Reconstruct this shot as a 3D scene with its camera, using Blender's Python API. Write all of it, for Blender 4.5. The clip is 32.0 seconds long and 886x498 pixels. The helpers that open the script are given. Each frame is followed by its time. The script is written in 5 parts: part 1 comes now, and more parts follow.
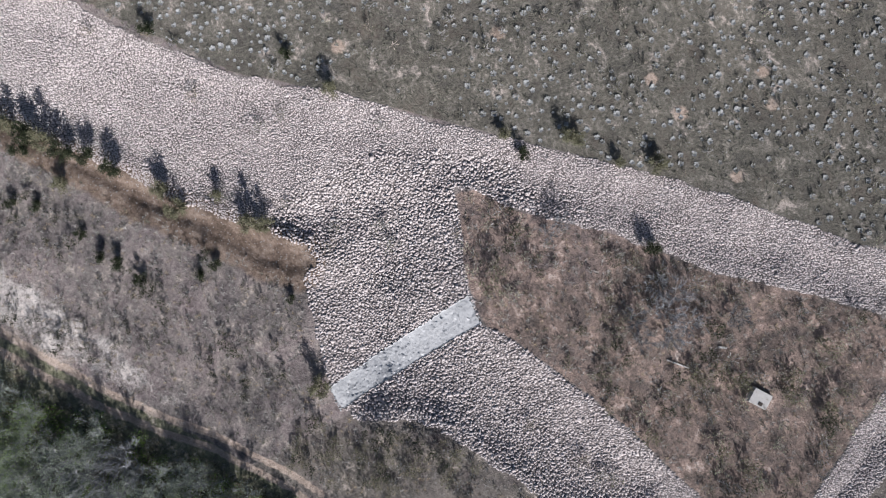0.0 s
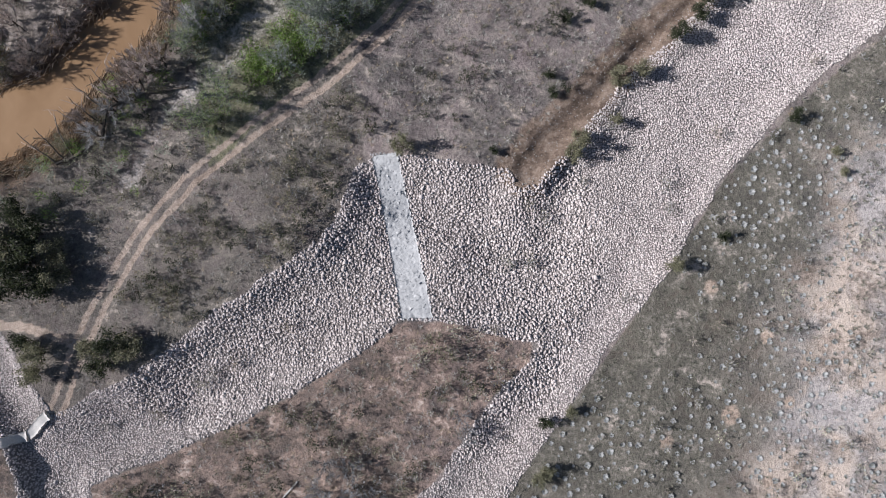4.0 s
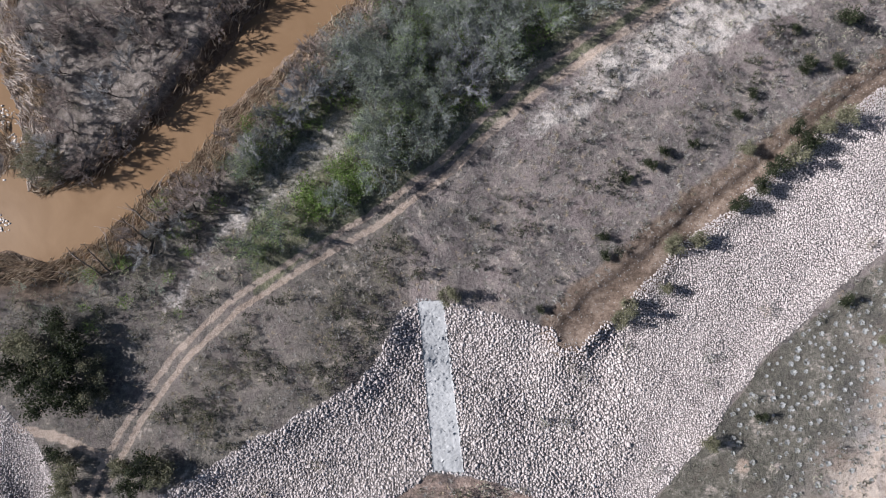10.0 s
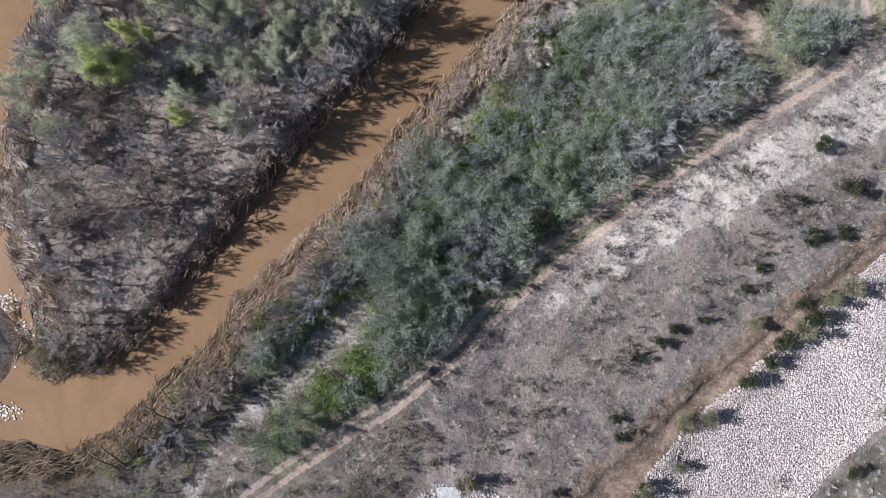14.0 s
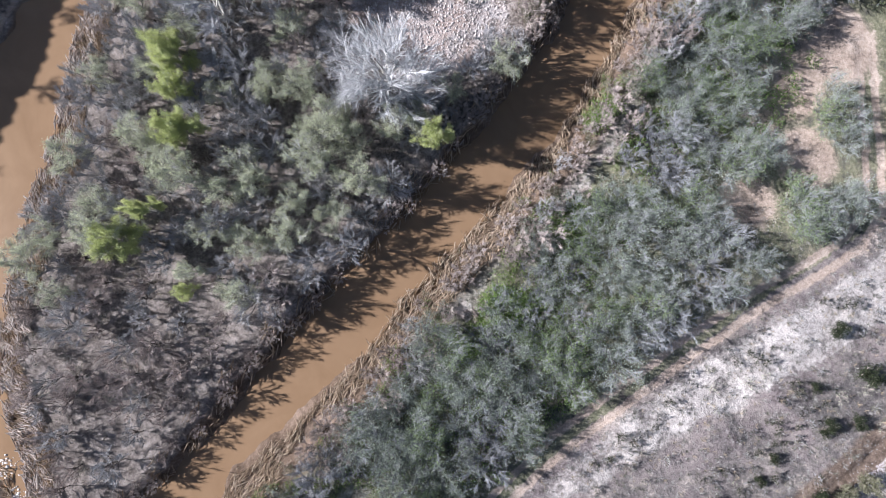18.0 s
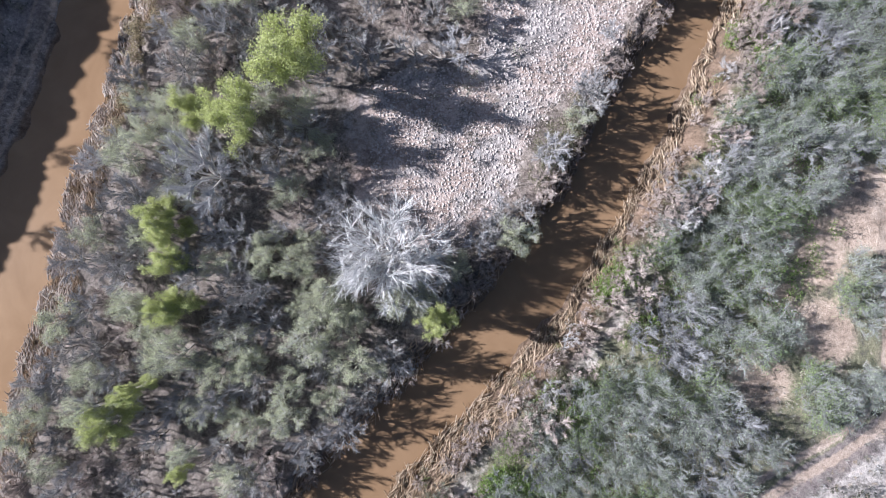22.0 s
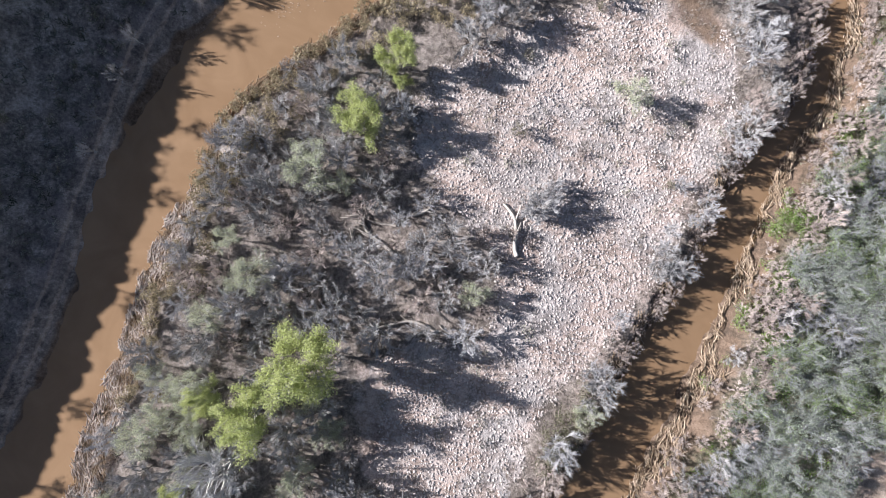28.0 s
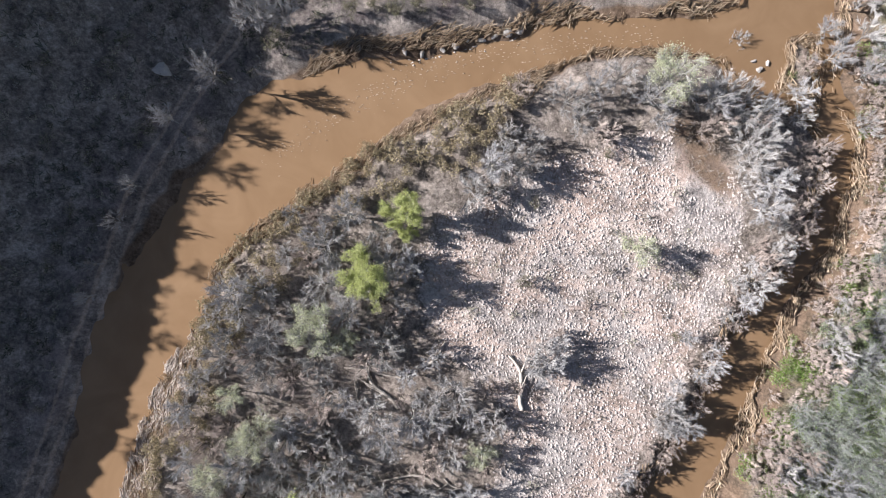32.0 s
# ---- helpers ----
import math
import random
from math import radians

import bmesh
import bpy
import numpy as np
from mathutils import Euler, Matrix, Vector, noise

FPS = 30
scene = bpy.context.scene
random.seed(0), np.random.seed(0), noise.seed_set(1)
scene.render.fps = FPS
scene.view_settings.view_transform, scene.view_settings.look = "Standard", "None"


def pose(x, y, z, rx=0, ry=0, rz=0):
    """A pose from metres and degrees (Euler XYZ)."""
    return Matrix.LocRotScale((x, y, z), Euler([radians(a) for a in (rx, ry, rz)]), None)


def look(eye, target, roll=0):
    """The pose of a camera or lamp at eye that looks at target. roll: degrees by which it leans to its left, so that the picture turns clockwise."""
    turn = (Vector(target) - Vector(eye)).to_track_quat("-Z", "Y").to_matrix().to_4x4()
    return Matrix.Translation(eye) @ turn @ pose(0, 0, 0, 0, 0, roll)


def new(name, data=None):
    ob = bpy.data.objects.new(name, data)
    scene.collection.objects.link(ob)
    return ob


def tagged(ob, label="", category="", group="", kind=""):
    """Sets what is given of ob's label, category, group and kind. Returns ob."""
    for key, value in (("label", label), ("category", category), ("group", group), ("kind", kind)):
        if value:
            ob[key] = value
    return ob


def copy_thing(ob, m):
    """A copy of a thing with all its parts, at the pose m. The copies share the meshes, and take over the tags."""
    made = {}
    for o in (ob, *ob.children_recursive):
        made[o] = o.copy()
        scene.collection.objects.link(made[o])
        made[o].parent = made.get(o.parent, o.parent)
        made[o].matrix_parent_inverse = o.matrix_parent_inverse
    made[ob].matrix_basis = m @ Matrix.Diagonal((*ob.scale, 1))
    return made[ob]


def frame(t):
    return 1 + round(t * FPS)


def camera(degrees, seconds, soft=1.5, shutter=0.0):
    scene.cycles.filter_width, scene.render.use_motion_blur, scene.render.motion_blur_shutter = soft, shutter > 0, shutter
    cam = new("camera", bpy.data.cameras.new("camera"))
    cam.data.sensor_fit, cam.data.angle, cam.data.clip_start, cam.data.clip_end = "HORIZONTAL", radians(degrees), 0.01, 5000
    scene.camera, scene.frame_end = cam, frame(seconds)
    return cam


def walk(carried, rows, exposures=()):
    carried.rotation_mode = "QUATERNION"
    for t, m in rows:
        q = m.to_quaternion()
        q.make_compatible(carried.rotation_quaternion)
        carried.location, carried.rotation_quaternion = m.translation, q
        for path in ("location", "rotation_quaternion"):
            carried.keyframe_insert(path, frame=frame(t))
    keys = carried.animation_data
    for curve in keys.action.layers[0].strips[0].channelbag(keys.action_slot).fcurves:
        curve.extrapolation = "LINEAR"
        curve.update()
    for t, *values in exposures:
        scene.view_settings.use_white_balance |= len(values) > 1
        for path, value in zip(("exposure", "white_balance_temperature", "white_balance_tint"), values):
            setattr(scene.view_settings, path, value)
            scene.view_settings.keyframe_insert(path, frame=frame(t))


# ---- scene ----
cam = camera(86.0, 32.0, soft=1.0)
PATH = [
    (0.0, 5.85, -6.92, 52.98, -0.67, 0.37, -119.72),
    (0.5, 6.05, -5.92, 52.87, -0.45, 0.43, -102.65),
    (1.0, 6.09, -4.50, 52.78, -0.23, 0.48, -78.72),
    (1.5, 5.75, -3.26, 52.74, -0.01, 0.49, -58.17),
    (2.0, 5.16, -2.38, 52.76, 0.22, 0.45, -42.16),
    (2.5, 4.44, -1.75, 52.83, 0.45, 0.36, -29.49),
    (3.0, 3.65, -1.25, 52.91, 0.68, 0.24, -20.17),
    (3.5, 2.87, -0.89, 52.96, 0.92, 0.10, -13.05),
    (5.5, 0.28, -0.74, 52.25, 2.09, -0.53, -1.13),
    (6.0, -0.00, -0.00, 52.29, 1.94, -0.53, 0.00),
    (6.5, -0.11, 1.17, 52.35, 1.71, -0.50, -0.19),
    (7.0, -0.17, 2.71, 52.44, 1.42, -0.45, -0.40),
    (7.5, -0.26, 4.46, 52.56, 1.08, -0.38, -0.73),
    (8.0, -0.37, 6.54, 52.66, 0.74, -0.28, -1.07),
    (8.5, -0.46, 8.73, 52.73, 0.42, -0.18, -1.48),
    (9.0, -0.52, 10.97, 52.77, 0.17, -0.07, -1.82),
    (9.5, -0.55, 13.28, 52.81, 0.01, 0.03, -2.32),
    (10.0, -0.55, 15.55, 52.89, -0.07, 0.11, -2.59),
    (10.5, -0.48, 17.95, 53.03, -0.11, 0.16, -2.98),
    (11.0, -0.49, 20.34, 53.25, -0.14, 0.15, -3.34),
    (11.5, -0.60, 22.70, 53.46, -0.20, 0.09, -3.61),
    (12.0, -0.70, 25.12, 53.60, -0.32, -0.02, -3.86),
    (12.5, -0.82, 27.59, 53.67, -0.45, -0.16, -3.96),
    (13.0, -1.00, 30.00, 53.64, -0.58, -0.30, -4.06),
    (13.5, -1.15, 32.48, 53.45, -0.67, -0.43, -4.18),
    (14.0, -1.27, 34.90, 53.09, -0.69, -0.54, -4.13),
    (14.5, -1.40, 37.26, 52.72, -0.64, -0.62, -4.00),
    (16.5, -1.46, 45.03, 52.54, 1.07, -0.69, -2.82),
    (17.0, -1.27, 47.18, 52.57, 1.18, -0.61, -2.87),
    (17.5, -1.13, 49.48, 52.47, 1.22, -0.51, -2.83),
    (18.0, -1.09, 51.77, 52.29, 1.16, -0.43, -2.62),
    (18.5, -1.03, 54.19, 52.09, 1.00, -0.37, -2.22),
    (19.0, -0.97, 56.66, 51.93, 0.74, -0.36, -2.12),
    (19.5, -0.91, 59.12, 51.80, 0.44, -0.36, -2.05),
    (20.0, -0.80, 61.64, 51.71, 0.15, -0.36, -1.89),
    (20.5, -0.67, 64.09, 51.55, -0.12, -0.31, -1.80),
    (21.0, -0.54, 66.56, 51.26, -0.33, -0.20, -1.63),
    (21.5, -0.43, 68.96, 50.96, -0.50, -0.08, -1.46),
    (22.0, -0.33, 71.47, 50.70, -0.61, 0.02, -1.27),
    (22.5, -0.30, 73.98, 50.51, -0.66, 0.07, -1.05),
    (23.0, -0.32, 76.49, 50.43, -0.65, 0.06, -0.80),
    (23.5, -0.42, 78.98, 50.49, -0.59, 0.02, -0.50),
    (24.0, -0.50, 81.34, 50.60, -0.51, -0.03, -0.29),
    (24.5, -0.60, 83.68, 50.84, -0.40, -0.06, -0.23),
    (25.0, -0.74, 86.05, 51.20, -0.28, -0.07, -0.27),
    (25.5, -0.94, 88.51, 51.58, -0.16, -0.03, -0.09),
    (27.5, -0.46, 98.38, 51.10, 0.39, 0.76, 0.27),
    (28.0, -0.46, 100.95, 51.01, 0.23, 0.74, 0.46),
    (28.5, -0.59, 103.51, 50.94, 0.02, 0.69, 0.49),
    (29.0, -0.80, 106.03, 50.87, -0.22, 0.62, 0.57),
    (29.5, -0.97, 108.52, 50.77, -0.45, 0.54, 0.58),
    (30.0, -1.16, 110.89, 50.66, -0.65, 0.44, 0.56),
    (30.5, -1.36, 113.14, 50.56, -0.82, 0.33, 0.60),
    (31.0, -1.54, 115.28, 50.49, -0.96, 0.21, 0.54),
    (31.5, -1.72, 117.29, 50.45, -1.07, 0.08, 0.53),
    (32.0, -1.92, 119.21, 50.41, -1.19, -0.05, 0.52),
]
EXPOSURES = [(0.0, 0.72, 6300, 15), (9.0, 0.72, 6300, 15), (14.0, 0.88, 6200, 15), (18.0, 1.21, 6000, 17), (25.0, 1.28, 6050, 17), (28.0, 1.22, 6300, 16), (32.0, 1.18, 6550, 15)]
walk(cam, [(t, pose(x, y, z, rx, ry, rz)) for t, x, y, z, rx, ry, rz in PATH], EXPOSURES)

# ---- light ----
SUN_ELEVATION, SUN_BEARING = 27.0, 280.0
world = bpy.data.worlds.new("sky")
scene.world = world
world.use_nodes = True
wn = world.node_tree.nodes
wn.clear()
sky = wn.new("ShaderNodeTexSky")
sky.sky_type = "NISHITA"
sky.sun_disc = False
sky.sun_elevation, sky.sun_rotation = radians(SUN_ELEVATION), radians(SUN_BEARING)
bg = wn.new("ShaderNodeBackground")
bg.inputs["Strength"].default_value = 0.038
wout = wn.new("ShaderNodeOutputWorld")
world.node_tree.links.new(sky.outputs[0], bg.inputs[0])
world.node_tree.links.new(bg.outputs[0], wout.inputs[0])
sun = new("sun", bpy.data.lights.new("sun", "SUN"))
sun.data.energy, sun.data.angle, sun.data.color = 5.0, radians(0.5), (1.0, 0.975, 0.945)
sb, se = radians(SUN_BEARING), radians(SUN_ELEVATION)
sun.matrix_world = look((300 * math.sin(sb) * math.cos(se), 300 * math.cos(sb) * math.cos(se), 300 * math.sin(se)), (0, 0, 0))


# ---- materials ----
def shader(name, rough=0.9, spec=0.2):
    m = bpy.data.materials.new(name)
    m.use_nodes = True
    nt = m.node_tree
    b = nt.nodes["Principled BSDF"]
    b.inputs["Roughness"].default_value = rough
    b.inputs["Specular IOR Level"].default_value = spec
    b.inputs["Diffuse Roughness"].default_value = 0.45
    return m, nt, b


def noise_node(nt, scale, detail=4.0, rough=0.6, source="Object", distort=0.0):
    tc = nt.nodes.new("ShaderNodeTexCoord")
    n = nt.nodes.new("ShaderNodeTexNoise")
    n.inputs["Scale"].default_value = scale
    n.inputs["Detail"].default_value = detail
    n.inputs["Roughness"].default_value = rough
    n.inputs["Distortion"].default_value = distort
    nt.links.new(tc.outputs[source], n.inputs["Vector"])
    return n.outputs["Fac"]


def ramp(nt, fac, stops):
    r = nt.nodes.new("ShaderNodeValToRGB")
    e = r.color_ramp.elements
    while len(e) < len(stops):
        e.new(0.5)
    for el, (p, c) in zip(e, stops):
        el.position, el.color = p, (*c, 1)
    nt.links.new(fac, r.inputs["Fac"])
    return r.outputs["Color"]


def mixc(nt, fac, a, b, blend="MIX"):
    m = nt.nodes.new("ShaderNodeMix")
    m.data_type, m.blend_type = "RGBA", blend
    for sock, v in ((m.inputs["Factor"], fac), (m.inputs["A"], a), (m.inputs["B"], b)):
        if isinstance(v, (int, float)):
            sock.default_value = v
        elif isinstance(v, tuple):
            sock.default_value = (*v, 1)
        else:
            nt.links.new(v, sock)
    return m.outputs["Result"]


def calc(nt, op, a, b=0.0, clamp=False):
    m = nt.nodes.new("ShaderNodeMath")
    m.operation, m.use_clamp = op, clamp
    for sock, v in zip(m.inputs, (a, b)):
        if isinstance(v, (int, float)):
            sock.default_value = v
        else:
            nt.links.new(v, sock)
    return m.outputs[0]


def relief(nt, b, fac, strength, distance):
    bump = nt.nodes.new("ShaderNodeBump")
    bump.inputs["Strength"].default_value = strength
    bump.inputs["Distance"].default_value = distance
    nt.links.new(fac, bump.inputs["Height"])
    nt.links.new(bump.outputs["Normal"], b.inputs["Normal"])


def varied(name, dark, light, scale=3.0, rough=0.9, island=False, spread=1.0, bump=0.3, spec=0.15, third=None, thin=0.0):
    """A material whose tone varies by piece (or by thing), by patches and by fine grain."""
    m, nt, b = shader(name, rough, spec)
    if island:
        pick = nt.nodes.new("ShaderNodeNewGeometry").outputs["Random Per Island"]
    else:
        pick = nt.nodes.new("ShaderNodeObjectInfo").outputs["Random"]
    n = noise_node(nt, scale, 5.0, 0.65)
    fac = calc(nt, "ADD", calc(nt, "MULTIPLY", pick, 0.6 * spread), calc(nt, "MULTIPLY", n, 1.0 - 0.6 * spread), True)
    stops = [(0.15, dark), (0.85, light)] if third is None else [(0.1, dark), (0.5, light), (0.95, third)]
    col = ramp(nt, fac, stops)
    fine = noise_node(nt, scale * 9, 3.0, 0.7)
    col = mixc(nt, 0.45, col, ramp(nt, fine, [(0.3, (0.45, 0.45, 0.45)), (0.75, (1.3, 1.3, 1.3))]), "MULTIPLY")
    nt.links.new(col, b.inputs["Base Color"])
    relief(nt, b, fine, bump, 0.03)
    if thin:
        t = nt.nodes.new("ShaderNodeBsdfTranslucent")
        nt.links.new(col, t.inputs["Color"])
        mix = nt.nodes.new("ShaderNodeMixShader")
        mix.inputs[0].default_value = thin
        nt.links.new(b.outputs[0], mix.inputs[1])
        nt.links.new(t.outputs[0], mix.inputs[2])
        nt.links.new(mix.outputs[0], nt.nodes["Material Output"].inputs["Surface"])
    return m


BARK_PALE = varied("pale_bark", (0.30, 0.28, 0.25), (0.62, 0.60, 0.56), 2.0)
BARK_GREY = varied("grey_bark", (0.14, 0.13, 0.12), (0.30, 0.285, 0.27), 2.0)
BARK_DARK = varied("dark_bark", (0.05, 0.042, 0.036), (0.12, 0.10, 0.085), 2.0)
TWIG_GREY = varied("grey_twigs", (0.31, 0.306, 0.302), (0.58, 0.572, 0.567), 1.0)
TWIG_DUSK = varied("dusky_twigs", (0.29, 0.29, 0.298), (0.55, 0.55, 0.562), 1.0)
TWIG_THICKET = varied("thicket_twigs", (0.17, 0.178, 0.187), (0.38, 0.39, 0.405), 1.0)
TWIG_ROSY = varied("rosy_twigs", (0.30, 0.245, 0.22), (0.60, 0.525, 0.485), 1.0)
TWIG_BROWN = varied("brown_twigs", (0.31, 0.262, 0.238), (0.60, 0.525, 0.482), 1.0)
TWIG_WHITE = varied("white_twigs", (0.66, 0.66, 0.66), (0.82, 0.82, 0.82), 1.0)
LEAF_LIME = varied("lime_leaves", (0.36, 0.42, 0.15), (0.70, 0.74, 0.38), 0.8, 0.6, island=True, thin=0.45)
LEAF_SAGE = varied("sage_leaves", (0.40, 0.435, 0.29), (0.72, 0.75, 0.55), 0.8, 0.7, island=True, thin=0.45)
LEAF_GREEN = varied("green_leaves", (0.10, 0.18, 0.04), (0.33, 0.47, 0.14), 0.8, 0.6, island=True, thin=0.4)
LEAF_OLIVE = varied("olive_leaves", (0.11, 0.113, 0.07), (0.32, 0.315, 0.215), 0.8, 0.7, island=True, thin=0.4)
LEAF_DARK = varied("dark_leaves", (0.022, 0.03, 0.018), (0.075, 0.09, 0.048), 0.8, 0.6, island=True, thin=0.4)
LEAF_MESQ = varied("dusty_leaves", (0.18, 0.22, 0.165), (0.48, 0.535, 0.435), 0.8, 0.7, island=True, thin=0.4)
LEAF_MID = varied("mid_green_leaves", (0.13, 0.19, 0.085), (0.36, 0.45, 0.23), 0.8, 0.65, island=True, thin=0.4)
LEAF_REED = varied("reed_blades", (0.22, 0.185, 0.115), (0.60, 0.53, 0.37), 0.8, 0.8, island=True, thin=0.3)
STRAW = varied("straw", (0.20, 0.155, 0.10), (0.50, 0.42, 0.30), 1.5, island=True)
REED = varied("flattened_reeds", (0.17, 0.115, 0.07), (0.44, 0.335, 0.235), 1.5, island=True, third=(0.68, 0.57, 0.45))
DRIFT = varied("bleached_drift", (0.27, 0.21, 0.175), (0.60, 0.52, 0.46), 1.5, island=True, third=(0.84, 0.79, 0.745))
TUFT_PALE = varied("pale_tufts", (0.22, 0.215, 0.195), (0.46, 0.445, 0.42), 1.5, island=True)
LITTER = varied("dead_stalks", (0.13, 0.11, 0.09), (0.44, 0.39, 0.34), 1.5, island=True)
TUFT_DUSTY = varied("dusty_tufts", (0.24, 0.252, 0.248), (0.41, 0.422, 0.418), 1.5, island=True)
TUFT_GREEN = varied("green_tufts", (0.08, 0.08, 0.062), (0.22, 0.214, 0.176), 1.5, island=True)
STONE = varied("riprap_stone", (0.36, 0.32, 0.31), (0.575, 0.525, 0.51), 4.0, island=True, third=(0.70, 0.65, 0.63), bump=0.5)
COBBLE = varied("bar_cobble", (0.30, 0.27, 0.255), (0.60, 0.55, 0.525), 4.0, island=True, third=(0.70, 0.64, 0.60), bump=0.5)
GROUT = varied("grouted_concrete", (0.38, 0.39, 0.395), (0.60, 0.615, 0.625), 2.6, spread=0.1, bump=0.6)
GROUT_STONE = varied("grouted_stone", (0.40, 0.405, 0.405), (0.62, 0.63, 0.635), 3.0, island=True, bump=0.5)
WOOD_GREY = varied("driftwood", (0.30, 0.27, 0.24), (0.72, 0.68, 0.62), 2.0, bump=0.6)
WHITE_PAINT = varied("pale_concrete", (0.46, 0.45, 0.43), (0.64, 0.63, 0.605), 1.6, spread=0.1)
ROCK = varied("bank_rock", (0.28, 0.27, 0.26), (0.56, 0.54, 0.52), 3.0, spread=0.5, bump=0.6)
CREST = varied("wave_crest", (0.36, 0.27, 0.19), (0.60, 0.51, 0.42), 3.0, island=True)
FOAM = varied("foam", (0.50, 0.44, 0.38), (0.80, 0.77, 0.74), 3.0, island=True)
WOOD_DARK = varied("dark_wood", (0.06, 0.05, 0.045), (0.18, 0.16, 0.14), 2.0)


# ---- plan ----
SOUTH_EAST_BANK = [(-62.7, 15.8), (-48.4, 16.8), (-40.8, 15.8), (-36.2, 18.1), (-28.8, 24.7), (-25.5, 26.7), (-23.0, 30.3), (-18.1, 33.8), (-12.8, 38.7), (-8.8, 42.6), (-4.9, 47.6), (2.2, 54.3), (4.7, 56.5), (13.3, 64.9), (17.8, 71.8), (20.2, 75.6), (25.7, 84.0), (29.2, 91.2), (32.9, 98.8), (38.2, 110.7), (44.2, 118.9), (47.0, 128.2), (46.9, 132.9), (44.5, 136.5), (44.8, 144.3), (46.7, 168.6)]
NORTH_WEST_BANK = [(34.4, 171.2), (32.7, 148.2), (29.3, 146.1), (19.2, 145.6), (9.7, 144.7), (2.3, 142.5), (-5.1, 141.2), (-11.7, 141.1), (-17.1, 138.8), (-24.4, 134.7), (-27.8, 129.3), (-32.6, 126.0), (-37.9, 117.8), (-41.5, 108.1), (-43.2, 98.5), (-46.8, 87.8), (-50.7, 78.1), (-55.2, 67.3), (-59.3, 50.6), (-63.3, 38.3)]
WATER = SOUTH_EAST_BANK + NORTH_WEST_BANK
ISLAND = [(-43.6, 23.7), (-37.6, 24.0), (-30.6, 29.8), (-22.3, 39.5), (-18.3, 43.5), (-11.8, 49.8), (-5.9, 55.3), (0.7, 62.7), (5.2, 67.9), (9.0, 72.6), (13.2, 77.6), (16.7, 85.1), (22.1, 92.6), (26.3, 98.0), (31.3, 108.2), (35.5, 114.8), (38.1, 116.5), (41.2, 121.4), (43.4, 128.8), (42.7, 132.9), (37.8, 136.1), (34.1, 135.2), (32.0, 137.7), (30.8, 140.8), (21.2, 141.8), (15.8, 141.4), (9.8, 139.0), (1.7, 136.2), (-7.6, 131.5), (-17.0, 125.3), (-23.6, 120.6), (-28.3, 115.8), (-29.3, 109.7), (-33.7, 103.0), (-36.3, 96.3), (-37.9, 88.9), (-41.6, 79.1), (-43.4, 68.6), (-46.1, 59.7), (-47.8, 50.1), (-48.8, 42.9), (-47.1, 37.4), (-44.9, 32.9), (-44.1, 27.7)]
SNAG_BAR = [(37.8, 137.6), (42.3, 134.7), (42.6, 143.7), (39.2, 142.9)]
LEFT_BAR = [(-65.9, 35.6), (-50.2, 33.9), (-47.4, 30.8), (-46.0, 27.3), (-48.5, 23.9), (-65.5, 24.8)]
RIPRAP = [(-38.0, -10.5), (-28.9, -7.4), (-25.9, -5.6), (-20.5, -2.7), (-15.2, -0.0), (-10.8, 2.1), (-7.5, 5.0), (-5.5, 9.6), (-3.3, 10.2), (-0.8, 10.2), (4.7, 8.8), (9.8, 7.2), (10.7, 5.3), (12.4, 5.1), (15.9, 8.2), (22.7, 14.3), (28.8, 18.4), (35.6, 23.8), (46.4, 30.6), (64.4, 39.8), (64.7, 23.2), (46.2, 14.1), (40.5, 10.7), (37.3, 8.0), (31.7, 3.5), (27.6, -0.7), (23.5, -5.6), (19.5, -9.4), (16.6, -12.0), (12.1, -16.7), (8.8, -20.3), (1.5, -27.7), (-5.3, -34.3), (-13.0, -40.5), (-15.9, -43.0), (-28.7, -54.1), (-31.7, -50.1), (-33.3, -37.3), (-39.0, -22.1), (-42.0, -16.8), (-43.0, -11.8), (-45.5, -8.0), (-51.6, -2.1), (-47.8, 3.2), (-42.8, -1.7), (-40.9, -4.9)]
PENINSULA = [(-2.7, -6.2), (0.9, -6.7), (3.7, -7.6), (9.7, -10.2), (9.0, -12.0), (4.7, -14.8), (-1.0, -21.2), (-4.4, -23.8), (-8.9, -27.4), (-14.4, -33.6), (-21.3, -40.2), (-24.2, -42.7), (-27.5, -36.9), (-33.5, -25.5), (-35.1, -17.7), (-28.1, -16.2), (-20.6, -14.0), (-14.2, -11.8), (-6.7, -8.4)]
SEEP = [(9.8, 7.5), (12.5, 10.1), (18.4, 14.1), (24.5, 18.9), (30.0, 22.1), (36.7, 26.7), (47.3, 33.5), (64.6, 43.0), (64.4, 39.8), (46.4, 30.6), (35.6, 23.8), (28.8, 18.4), (22.7, 14.3), (15.9, 8.2), (12.4, 5.1), (10.7, 5.3)]
ROAD = [(-37.7, -10.4), (-34.7, -4.2), (-32.4, -0.3), (-27.9, 5.5), (-22.0, 10.7), (-15.2, 14.7), (-7.7, 18.6), (-0.0, 23.8), (4.1, 27.7), (10.2, 32.6), (18.8, 38.0), (24.8, 41.8), (30.8, 45.1), (40.6, 49.7), (44.0, 51.5), (47.2, 55.2), (47.8, 59.3), (49.3, 74.4)]
ROAD_FORK = [(-34.7, -4.2), (-39.8, -1.7), (-44.9, -0.7)]
SPUR = [(-0.0, 23.8), (-2.4, 18.6), (-2.4, 11.5)]
